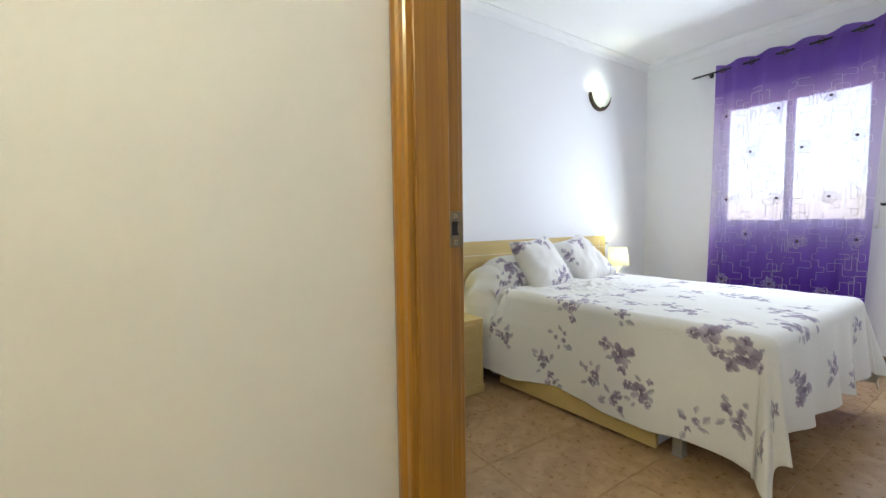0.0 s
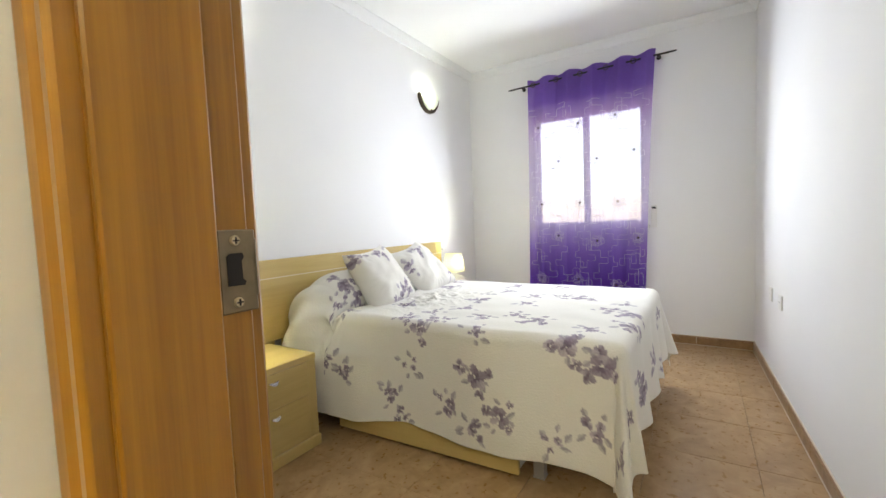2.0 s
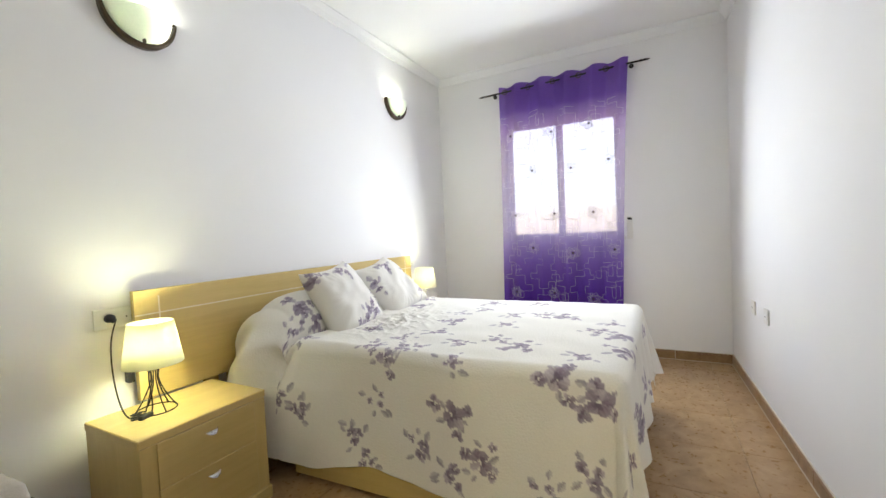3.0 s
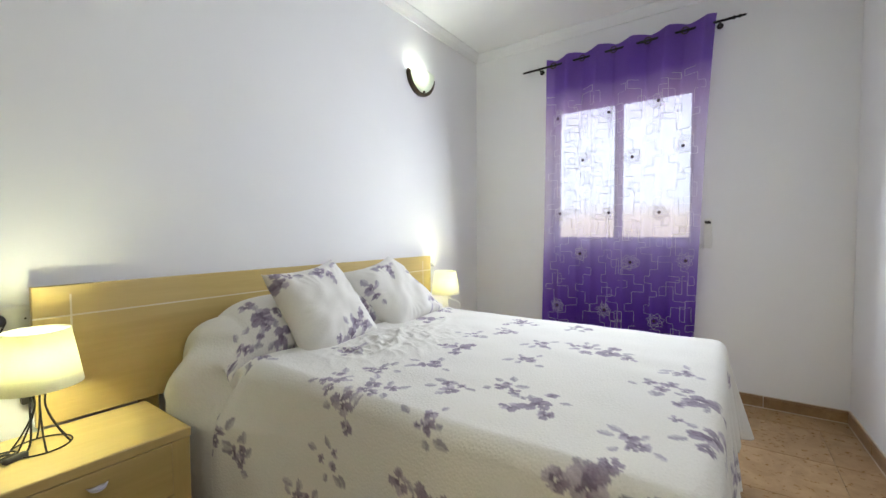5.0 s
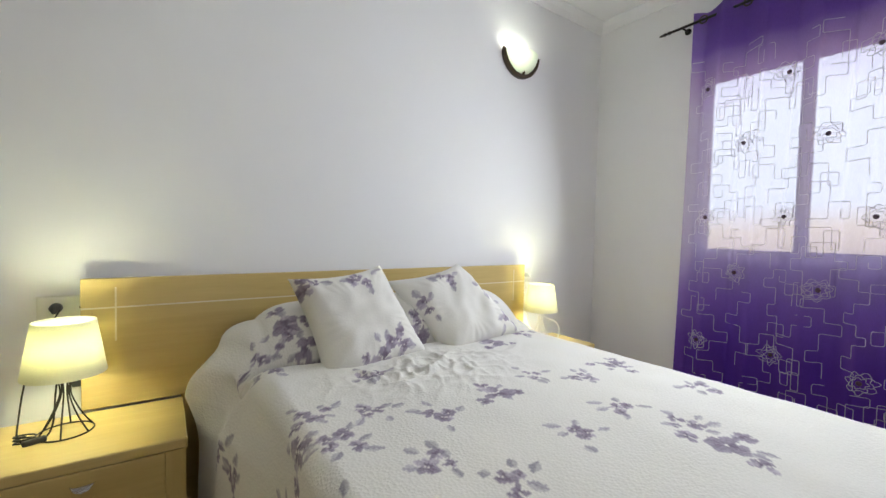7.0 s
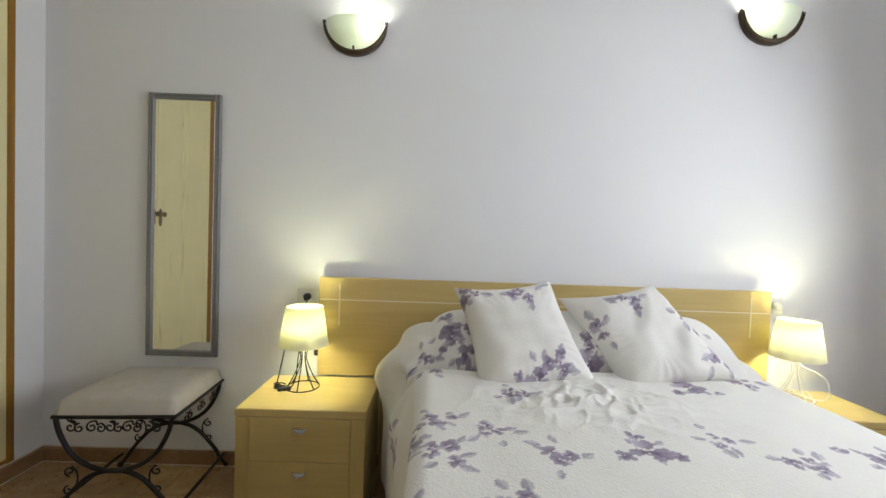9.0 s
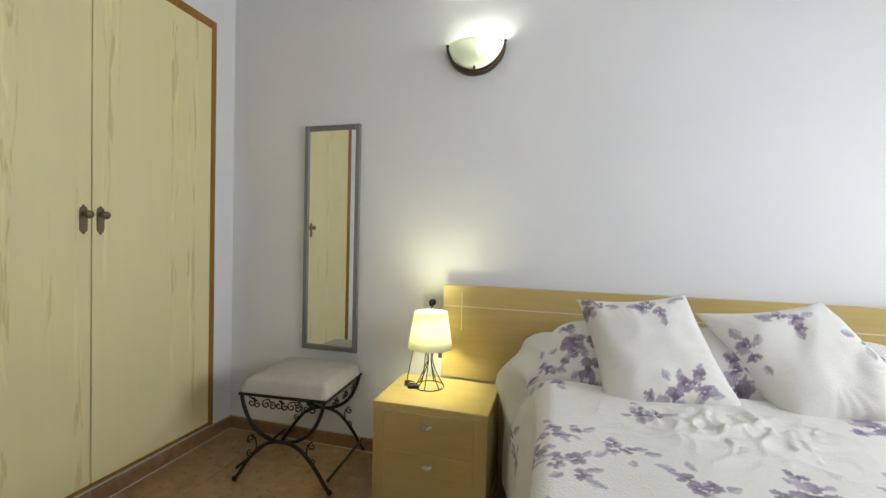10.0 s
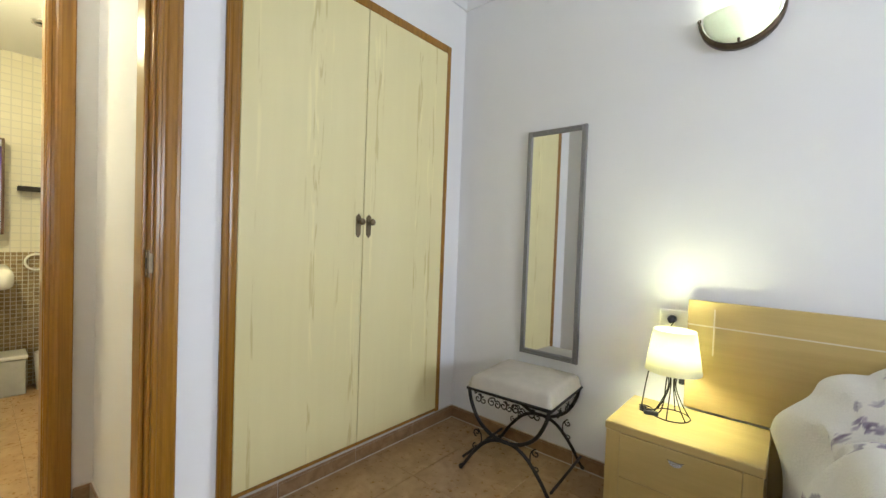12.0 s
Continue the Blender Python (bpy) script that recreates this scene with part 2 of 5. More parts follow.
def pane_material():
    m = bpy.data.materials.new("clear_window_glass")
    m.use_nodes = True
    tree = m.node_tree
    tree.nodes.remove(tree.nodes["Principled BSDF"])
    clear, gloss, mx, fr = (tree.nodes.new(k) for k in ("ShaderNodeBsdfTransparent", "ShaderNodeBsdfGlossy", "ShaderNodeMixShader", "ShaderNodeFresnel"))
    clear.inputs[0].default_value = (0.94, 0.96, 0.95, 1)
    gloss.inputs["Roughness"].default_value = 0.02
    tree.links.new(fr.outputs[0], mx.inputs[0])
    tree.links.new(clear.outputs[0], mx.inputs[1])
    tree.links.new(gloss.outputs[0], mx.inputs[2])
    tree.links.new(mx.outputs[0], tree.nodes["Material Output"].inputs[0])
    return m


GLASS = pane_material()


def mirror_material():
    m, tree, b = material("mirror_silvering", 0.015, 1.0)
    smear = node(tree, "ShaderNodeTexNoise", Scale=9.0, Detail=3.0)
    tree.links.new(coords(tree), smear.inputs["Vector"])
    tree.links.new(ramp(tree, smear.outputs[0], [(0.3, (0.86, 0.87, 0.86)), (0.7, (0.9, 0.91, 0.9))]), b.inputs["Base Color"])
    return m


SILVERED = mirror_material()


def backdrop_material():
    """Bright hazy sky over a pale line of far houses, all self-glowing by emission."""
    m = bpy.data.materials.new("glowing_hazy_distance")
    m.use_nodes = True
    tree = m.node_tree
    b = tree.nodes["Principled BSDF"]
    tc, sep = tree.nodes.new("ShaderNodeTexCoord"), tree.nodes.new("ShaderNodeSeparateXYZ")
    tree.links.new(tc.outputs["Object"], sep.inputs[0])
    noise_n = node(tree, "ShaderNodeTexNoise", Scale=0.12, Detail=4.0)
    tree.links.new(tc.outputs["Object"], noise_n.inputs["Vector"])
    add = node(tree, "ShaderNodeMath")
    add.operation = "MULTIPLY_ADD"
    tree.links.new(noise_n.outputs[0], add.inputs[0])
    add.inputs[1].default_value = 5.0
    tree.links.new(sep.outputs[2], add.inputs[2])
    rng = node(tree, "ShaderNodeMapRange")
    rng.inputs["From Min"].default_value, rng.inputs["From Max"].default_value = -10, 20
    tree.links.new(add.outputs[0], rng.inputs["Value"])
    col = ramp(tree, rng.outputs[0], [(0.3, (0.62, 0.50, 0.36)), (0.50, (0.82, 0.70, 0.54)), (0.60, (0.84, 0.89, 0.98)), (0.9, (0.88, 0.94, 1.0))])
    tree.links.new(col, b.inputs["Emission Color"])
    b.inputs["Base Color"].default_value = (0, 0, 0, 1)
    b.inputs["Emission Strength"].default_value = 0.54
    return m


DISTANCE = backdrop_material()


def mosaic(name, light, dark, size):
    m, tree, b = material(name, 0.25)
    br = node(tree, "ShaderNodeTexBrick", Scale=1.0)
    br.offset = 0.0
    br.inputs["Color1"].default_value, br.inputs["Color2"].default_value, br.inputs["Mortar"].default_value = (*light, 1), (*dark, 1), (0.6, 0.57, 0.5, 1)
    br.inputs["Brick Width"].default_value = br.inputs["Row Height"].default_value = size
    br.inputs["Mortar Size"].default_value = size * 0.07
    tc, sep, comb = tree.nodes.new("ShaderNodeTexCoord"), tree.nodes.new("ShaderNodeSeparateXYZ"), tree.nodes.new("ShaderNodeCombineXYZ")
    tree.links.new(tc.outputs["Object"], sep.inputs[0])
    tree.links.new(sep.outputs[1], comb.inputs[0])
    tree.links.new(sep.outputs[2], comb.inputs[1])
    tree.links.new(comb.outputs[0], br.inputs["Vector"])
    tree.links.new(br.outputs["Color"], b.inputs["Base Color"])
    bumped(tree, b, br.outputs["Fac"], -0.3, 0.002)
    return m


MOSAIC = mosaic("brown_glass_mosaic", (0.36, 0.27, 0.15), (0.22, 0.15, 0.08), 0.028)
CREAM_TILE = mosaic("cream_wall_tile", (0.72, 0.68, 0.56), (0.68, 0.64, 0.52), 0.05)

# ---- mesh helpers ----


def part(name, bm, mat, parent=None, label="", smooth=False):
    """Links a bmesh, drawn in world places, as one mesh object under a thing or a part."""
    root = parent
    while root is not None and root.parent is not None:
        root = root.parent
    if root is not None:
        bm.transform(Matrix.Translation(-root.location))
    me = bpy.data.meshes.new(name)
    bm.to_mesh(me)
    bm.free()
    me.materials.append(mat)
    if smooth:
        for p in me.polygons:
            p.use_smooth = True
    ob = new(name, me)
    if parent is not None:
        ob.parent = parent
    if label:
        ob["label"] = label
    return ob


def thing(name, where, label, category, group="", kind=""):
    ob = new(name)
    ob.location = where
    ob.empty_display_size = 0.05
    return tagged(ob, label, category, group, kind)


def box(x0, y0, z0, x1, y1, z1, bevel=0.0, segments=1, bm=None):
    made = bmesh.new()
    bmesh.ops.create_cube(made, size=1.0, matrix=Matrix.Translation(((x0 + x1) / 2, (y0 + y1) / 2, (z0 + z1) / 2)) @ Matrix.Diagonal((x1 - x0, y1 - y0, z1 - z0, 1)))
    if bevel:
        bmesh.ops.bevel(made, geom=made.edges[:], offset=bevel, segments=segments, affect="EDGES", profile=0.5)
    return joined(bm, made)


def joined(bm, made):
    if bm is None:
        return made
    me = bpy.data.meshes.new("join")
    made.to_mesh(me)
    made.free()
    bm.from_mesh(me)
    bpy.data.meshes.remove(me)
    return bm


def tube(points, radius, sides=6, bm=None, closed=False):
    """A rod along points; radius one number or one for each point."""
    bm = bm or bmesh.new()
    pts = [Vector(p) for p in points]
    n = len(pts)
    radii = radius if isinstance(radius, (list, tuple)) else [radius] * n
    rings, side = [], None
    for i, p in enumerate(pts):
        before, after = (pts[i - 1], pts[(i + 1) % n]) if closed else (pts[max(i - 1, 0)], pts[min(i + 1, n - 1)])
        along = (after - before).normalized() if (after - before).length > 1e-9 else Vector((0, 0, 1))
        if side is None:
            side = along.orthogonal().normalized()
        side = (side - along * side.dot(along))
        side = side.normalized() if side.length > 1e-6 else along.orthogonal().normalized()
        up = along.cross(side)
        rings.append([bm.verts.new(p + radii[i] * (math.cos(2 * math.pi * k / sides) * side + math.sin(2 * math.pi * k / sides) * up)) for k in range(sides)])
    for i in range(n if closed else n - 1):
        a, b = rings[i], rings[(i + 1) % n]
        for k in range(sides):
            bm.faces.new((a[k], a[(k + 1) % sides], b[(k + 1) % sides], b[k]))
    if not closed:
        bm.faces.new(rings[0][::-1])
        bm.faces.new(rings[-1])
    return bm


def lathe(profile, centre, steps=32, bm=None, arc=(0, 360), cap=False):
    """Turns (radius, height) pairs about an upright axis."""
    bm = bm or bmesh.new()
    c = Vector(centre)
    full = abs(arc[1] - arc[0]) >= 360
    count = steps if full else steps + 1
    rows = []
    for r, z in profile:
        row = []
        for k in range(count):
            a = radians(arc[0] + (arc[1] - arc[0]) * k / steps)
            row.append(bm.verts.new(c + Vector((r * math.cos(a), r * math.sin(a), z))))
        rows.append(row)
    for a, b in zip(rows, rows[1:]):
        for k in range(count if full else count - 1):
            bm.faces.new((a[k], a[(k + 1) % count], b[(k + 1) % count], b[k]))
    if cap:
        bm.faces.new(rows[0][::-1])
        bm.faces.new(rows[-1])
    return bm


def ball(centre, radius, bm=None, scale=(1, 1, 1), u=12, v=8):
    made = bmesh.new()
    bmesh.ops.create_uvsphere(made, u_segments=u, v_segments=v, radius=radius, matrix=Matrix.Translation(centre) @ Matrix.Diagonal((*scale, 1)))
    return joined(bm, made)


def prism(outline, axis, lo, hi, bm=None):
    """Pushes a closed outline of pairs along an axis from lo to hi."""
    bm = bm or bmesh.new()

    def at(p, w):
        q = list(p)
        q.insert("xyz".index(axis), w)
        return q
    a, b = [bm.verts.new(at(p, lo)) for p in outline], [bm.verts.new(at(p, hi)) for p in outline]
    n = len(outline)
    for k in range(n):
        bm.faces.new((a[k], a[(k + 1) % n], b[(k + 1) % n], b[k]))
    bm.faces.new(a[::-1])
    bm.faces.new(b)
    bmesh.ops.recalc_face_normals(bm, faces=bm.faces[:])
    return bm


def rounded(points, times=2, closed=False):
    """Cuts the corners of a line, again and again."""
    pts = [Vector(p) for p in points]
    for _ in range(times):
        out = [] if closed else [pts[0]]
        for a, b in zip(pts, pts[1:] + pts[:1] if closed else pts[1:]):
            out += [a.lerp(b, 0.25), a.lerp(b, 0.75)]
        pts = out if closed else out + [pts[-1]]
    return pts


def structure(name, bm, mat, label, category, smooth=False):
    return tagged(part(name, bm, mat, None, "", smooth), label, category, "", "structure")


# ---- the shell ----
NORTH, EAST, SOUTH, WEST, TOP = 2.33, 4.15, -0.06, 0.06, 2.58
JAMB, HALL_N, HALL_W, HALL_S, BATH_W_X = 0.604, 0.665, -0.475, -0.95, -2.32
DOOR_TOP = 2.04

structure("wall_north", box(-0.7, NORTH, 0, EAST + 0.22, NORTH + 0.12, TOP), WHITE, "plain white painted wall behind the bed", "wall")
SKEW = 0.035


def south_at(x):
    """The side wall runs slightly out of square."""
    return -0.05 - SKEW * (EAST - x)


structure("wall_south", prism([(0.41, south_at(0.41)), (EAST + 0.22, south_at(EAST + 0.22)), (EAST + 0.22, -0.32), (0.41, -0.32)], "z", 0, TOP), WHITE, "plain white painted side wall", "wall")
OY0, OY1, OZ0, OZ1 = 0.67, 1.67, 0.985, 2.11
w = box(EAST, -0.049, 0, EAST + 0.22, NORTH, OZ0)
box(EAST, -0.049, OZ1, EAST + 0.22, NORTH, TOP, bm=w)
box(EAST, -0.049, OZ0, EAST + 0.22, OY0, OZ1, bm=w)
box(EAST, OY1, OZ0, EAST + 0.22, NORTH, OZ1, bm=w)
structure("wall_east", w, WHITE, "white painted outer wall with the window opening", "wall")
WY0, WY1, WTOP = 0.938, 2.195, 2.25
w = box(WEST - 0.1, 0.76, 0, WEST, WY0 + 0.01, TOP)
box(WEST - 0.1, WY1 - 0.01, 0, WEST, NORTH, TOP, bm=w)
box(WEST - 0.1, WY0 + 0.01, WTOP - 0.01, WEST, WY1 - 0.01, TOP, bm=w)
structure("wall_west", w, WHITE, "white painted wall around the built-in wardrobe", "wall")
w = box(-0.7, HALL_N, 0, 0.41, 0.76, TOP)
structure("wall_hall_north", w, CREAM, "cream painted corridor wall beside the bedroom door", "wall")
w = box(0.41, 0.634, 0, 0.495, 0.76, TOP)
box(0.41, SOUTH, DOOR_TOP + 0.03, 0.495, 0.634, TOP, bm=w)
box(0.411, -0.19, 0, 0.495, SOUTH, TOP, bm=w)
structure("wall_door", w, WHITE, "short white wall piece around the bedroom doorway", "wall")
w = box(0.406, HALL_S, 0, 0.495, -0.19, TOP)
structure("wall_hall_east", w, CREAM, "cream painted corridor wall past the doorway", "wall")
BY0, BY1 = -0.22, 0.51
w = box(HALL_W - 0.1, BY1 + 0.02, 0, HALL_W, HALL_N, TOP)
box(HALL_W - 0.1, HALL_S, 0, HALL_W, BY0 - 0.02, TOP, bm=w)
box(HALL_W - 0.1, BY0 - 0.02, DOOR_TOP + 0.03, HALL_W, BY1 + 0.02, TOP, bm=w)
structure("wall_hall_west", w, CREAM, "cream painted corridor wall with the bathroom doorway", "wall")
structure("wall_hall_south", box(HALL_W - 0.1, HALL_S - 0.1, 0, 0.495, HALL_S, TOP), CREAM, "plain corridor end wall", "wall")
structure("ceiling", box(-0.7, HALL_S - 0.1, TOP, EAST + 0.22, NORTH + 0.12, TOP + 0.1), CEIL, "plain white ceiling", "ceiling")
w = box(BATH_W_X - 0.1, -0.9, 0.92, BATH_W_X, 0.9, 2.25)
structure("wall_bathroom_upper", w, CREAM_TILE, "cream tiled upper bathroom wall", "wall")
structure("wall_bathroom_lower", box(BATH_W_X - 0.1, -0.9, 0, BATH_W_X + 0.004, 0.9, 0.92), MOSAIC, "brown mosaic tiled lower bathroom wall", "wall")
w = box(BATH_W_X, 0.8, 0, HALL_W - 0.1, 0.9, 2.25)
box(BATH_W_X, -0.9, 0, HALL_W - 0.1, -0.8, 2.25, bm=w)
structure("wall_bathroom_side", w, CREAM_TILE, "cream tiled bathroom side walls", "wall")
structure("ceiling_bathroom", box(BATH_W_X - 0.1, -0.9, 2.25, HALL_W - 0.1, 0.9, 2.35), CEIL, "plain white bathroom ceiling", "ceiling")

# cornice: a small cove with two steps
prof = [(0.0, 0.0), (0.012, 0.0), (0.016, 0.008), (0.030, 0.030), (0.052, 0.048), (0.060, 0.052), (0.060, 0.06), (0.0, 0.06)]
c0 = TOP - 0.06
w = prism([(NORTH - a, c0 + b) for a, b in prof], "x", WEST, EAST)
cove = prism([(a, c0 + b) for a, b in prof], "x", 0.5, EAST)
for vert in cove.verts:
    vert.co.y += south_at(vert.co.x)
joined(w, cove)
prism([(EAST - a, c0 + b) for a, b in prof], "y", SOUTH, NORTH, w)
prism([(WEST + a, c0 + b) for a, b in prof], "y", 0.78, NORTH, w)
structure("cornice", w, PLASTER, "slim white plaster cornice below the ceiling", "cornice")

# door frame of the bedroom: lining with a stop, moulded casings on both faces


def casing_profile(width):
    """Across a moulded architrave: (along the wall, out of it)."""
    return [(0, 0), (0, 0.012), (0.004, 0.016), (0.012, 0.016), (0.016, 0.012), (0.024, 0.012), (0.030, 0.017), (0.040, 0.019), (0.050, 0.017), (width - 0.012, 0.013), (width - 0.004, 0.013), (width, 0.010), (width, 0)]


frame_thing = thing("door_1", (0.45, 0.28, 0), "varnished pine frame of the bedroom doorway, door removed from view", "door frame", "", "structure")
w = box(0.402, JAMB, 0, 0.473, 0.634, DOOR_TOP + 0.03, 0.002)
box(0.473, JAMB + 0.010, 0, 0.503, 0.634, DOOR_TOP + 0.03, 0.002, bm=w)
part("jamb", w, PINE, frame_thing, "honey-coloured varnished pine jamb")
w = box(0.402, SOUTH + 0.002, 0, 0.503, -0.032, DOOR_TOP + 0.03, 0.002)
part("jamb", w, PINE, frame_thing)
w = box(0.402, -0.032, DOOR_TOP, 0.503, JAMB, DOOR_TOP + 0.03, 0.002)
part("lintel", w, PINE, frame_thing)
w = prism([(0.503 + o * 0.85, JAMB + 0.016 + a * 0.76) for a, o in casing_profile(0.07)], "z", 0, DOOR_TOP + 0.07)
part("casing", w, PINE, frame_thing, "moulded varnished pine casing")
w = prism([(0.402 - o * 0.9, JAMB + 0.007 + a) for a, o in casing_profile(0.054)], "z", 0, DOOR_TOP + 0.07)
part("casing", w, PINE, frame_thing)
w = prism([(0.402 - o, DOOR_TOP + 0.002 + a) for a, o in casing_profile(0.07)], "y", SOUTH, JAMB)
part("casing", w, PINE, frame_thing)
w = prism([(0.503 + o, DOOR_TOP + 0.002 + a) for a, o in casing_profile(0.07)], "y", SOUTH + 0.002, JAMB)
part("casing", w, PINE, frame_thing)
plate_y = JAMB + 0.010
w = box(0.4755, plate_y - 0.003, 0.999, 0.5065, plate_y, 1.065, 0.001)
box(0.5035, plate_y - 0.003, 1.010, 0.5075, plate_y + 0.012, 1.058, 0.001, bm=w)
strike = part("strike_plate", w, STEEL, frame_thing, "worn steel strike plate")
w = prism([(0.4815, 1.021), (0.495, 1.0205), (0.4965, 1.0235), (0.494, 1.026), (0.4935, 1.040), (0.4955, 1.043), (0.4945, 1.0465), (0.484, 1.0465), (0.4812, 1.044)], "y", plate_y - 0.0036, plate_y - 0.0031)
part("latch_hole", w, DARK, strike)
for z in (1.0075, 1.0565):
    w = bmesh.new()
    bmesh.ops.create_cone(w, cap_ends=True, segments=12, radius1=0.0042, radius2=0.0034, depth=0.002, matrix=pose(0.489, plate_y - 0.004, z, 90, 0, 0))
    part("screw", w, SCREW, strike)
    w = box(0.4863, plate_y - 0.0054, z - 0.0006, 0.4917, plate_y - 0.0048, z + 0.0006)
    box(0.4884, plate_y - 0.0055, z - 0.0027, 0.4896, plate_y - 0.0049, z + 0.0027, bm=w)
    part("cross_slot", w, DARK, strike)

# door frame of the bathroom
bath_frame = thing("door_2", (-0.52, 0.15, 0), "varnished pine frame of the bathroom doorway", "door frame", "", "structure")
for y0, y1 in ((BY1, BY1 + 0.02), (BY0 - 0.02, BY0)):
    part("jamb", box(HALL_W - 0.1, y0, 0, HALL_W, y1, DOOR_TOP, 0.002), PINE, bath_frame)
part("lintel", box(HALL_W - 0.1, BY0 - 0.02, DOOR_TOP, HALL_W, BY1 + 0.02, DOOR_TOP + 0.03, 0.002), PINE, bath_frame)
part("casing", prism([(HALL_W + o, BY1 + 0.004 + a) for a, o in casing_profile(0.083)], "z", 0, DOOR_TOP + 0.08), PINE, bath_frame, "moulded varnished pine casing")
part("casing", prism([(HALL_W + o, BY0 - 0.004 - a) for a, o in casing_profile(0.083)], "z", 0, DOOR_TOP + 0.08), PINE, bath_frame)
part("casing", prism([(HALL_W + o, DOOR_TOP + 0.004 + a) for a, o in casing_profile(0.076)], "y", BY0, BY1), PINE, bath_frame)

# window: white sliding sashes, shutter slat ends above, glass
win = thing("window_1", (4.25, 1.17, OZ0), "white aluminium sliding window with two panes", "window", "", "structure")
GX0, GX1 = 4.205, 4.245
w = box(GX0, OY0, OZ0, GX1, OY0 + 0.03, OZ1)
box(GX0, OY1 - 0.03, OZ0, GX1, OY1, OZ1, bm=w)
box(GX0, OY0 + 0.03, OZ0, GX1, OY1 - 0.03, OZ0 + 0.02, bm=w)
box(GX0, OY0 + 0.03, OZ1 - 0.07, GX1, OY1 - 0.03, OZ1, bm=w)
part("window_frame", w, ENAMEL, win)
for k, (y0, y1) in enumerate(((OY0 + 0.03, 1.212), (1.150, OY1 - 0.03))):
    dx = 0.004 if k else 0.022
    w = box(GX0 + dx, y0, OZ0 + 0.02, GX0 + dx + 0.016, y0 + 0.034, OZ1 - 0.07)
    box(GX0 + dx, y1 - 0.034, OZ0 + 0.02, GX0 + dx + 0.016, y1, OZ1 - 0.07, bm=w)
    box(GX0 + dx, y0 + 0.034, OZ0 + 0.02, GX0 + dx + 0.016, y1 - 0.034, OZ0 + 0.046, bm=w)
    box(GX0 + dx, y0 + 0.034, OZ1 - 0.122, GX0 + dx + 0.016, y1 - 0.034, OZ1 - 0.07, bm=w)
    sash = part("sash", w, ENAMEL, win)
    pane = part("pane", box(GX0 + dx + 0.006, y0 + 0.034, OZ0 + 0.046, GX0 + dx + 0.010, y1 - 0.034, OZ1 - 0.122), GLASS, sash)
    pane.visible_shadow = False
part("window_sill", box(EAST - 0.02, OY0 - 0.01, OZ0 - 0.025, GX0, OY1 + 0.01, OZ0 + 0.001, 0.003), CERAMIC, win)

# far distance outside, a curved sheet that gives off its own light
w = bmesh.new()
arcs = [radians(-75 + 150 * k / 24) for k in range(25)]
rows = [[w.verts.new((4.3 + 60 * math.cos(a), 1.2 + 60 * math.sin(a), z)) for a in arcs] for z in (-22, 45)]
for k in range(24):
    w.faces.new((rows[0][k], rows[0][k + 1], rows[1][k + 1], rows[1][k]))
structure("backdrop", w, DISTANCE, "glowing backdrop of pale hazy sky above far houses", "backdrop")
structure("ground", box(5.0, -80, -12.2, 70, 80, -12.0), plain("far_ground", (0.25, 0.21, 0.16), 0.9, 0, 0.4, 0.2, 0.1), "dusty ground far below the window", "ground")

# ---- wardrobe ----
wardrobe = thing("wardrobe", (WEST, 1.57, 0), "built-in wardrobe with two tall pale wood-grain doors and brown frame", "wardrobe")
fw = 0.055
w = prism([(WEST + (o * 0.75 if o else -0.02), WY0 + a * fw / 0.07) for a, o in casing_profile(0.07)], "z", 0.075, WTOP)
part("frame_post", w, PINE, wardrobe, "brown varnished pine frame post")
w = box(WEST - 0.02, WY1 - 0.035, 0.075, WEST + 0.008, WY1, WTOP, 0.003)
part("frame_post", w, PINE, wardrobe)
part("frame_head", box(WEST - 0.02, WY0 + fw, WTOP - 0.045, WEST + 0.008, WY1 - 0.035, WTOP, 0.003), PINE, wardrobe)
part("frame_foot", box(WEST - 0.02, WY0 + fw, 0.082, WEST + 0.010, WY1 - 0.035, 0.097, 0.002), PINE, wardrobe)
part("back_panel", box(WEST - 0.55, WY0 - 0.02, 0.09, WEST - 0.53, WY1 + 0.02, WTOP), BEECH_V, wardrobe)
SPLIT = 1.581
door_l = part("door", box(WEST - 0.012, WY0 + fw + 0.001, 0.099, WEST + 0.010, SPLIT - 0.002, WTOP - 0.047, 0.002), DOORWOOD, wardrobe, "tall pale wood-grain wardrobe door")
door_r = part("door", box(WEST - 0.012, SPLIT + 0.002, 0.099, WEST + 0.010, WY1 - 0.036, WTOP - 0.047, 0.002), DOORWOOD, wardrobe)


def wardrobe_knob(y, parent):
    x = WEST + 0.010
    outline = [(0.0, 0.058), (0.006, 0.05), (0.011, 0.047), (0.014, 0.038), (0.0135, -0.038), (0.011, -0.047), (0.006, -0.05), (0.0, -0.058), (-0.006, -0.05), (-0.011, -0.047), (-0.0135, -0.038), (-0.014, 0.038), (-0.011, 0.047), (-0.006, 0.05)]
    w = prism([(y + a, 1.165 + b) for a, b in outline], "x", x, x + 0.004)
    ball((x + 0.004, y, 1.215), 0.0035, w)
    ball((x + 0.004, y, 1.116), 0.0035, w)
    plate = part("escutcheon", w, OLD_BRASS, parent, "aged bronze escutcheon with knob")
    w = tube([(x + 0.003, y, 1.185), (x + 0.022, y, 1.185)], 0.006, 10)
    ball((x + 0.03, y + 0.002, 1.185), 0.0165, w, (0.75, 1, 1))
    return plate, w


for y, d in ((SPLIT - 0.031, door_l), (SPLIT + 0.031, door_r)):
    plate, w = wardrobe_knob(y, d)
    part("knob", w, OLD_BRASS, d, "round bronze knob", True)

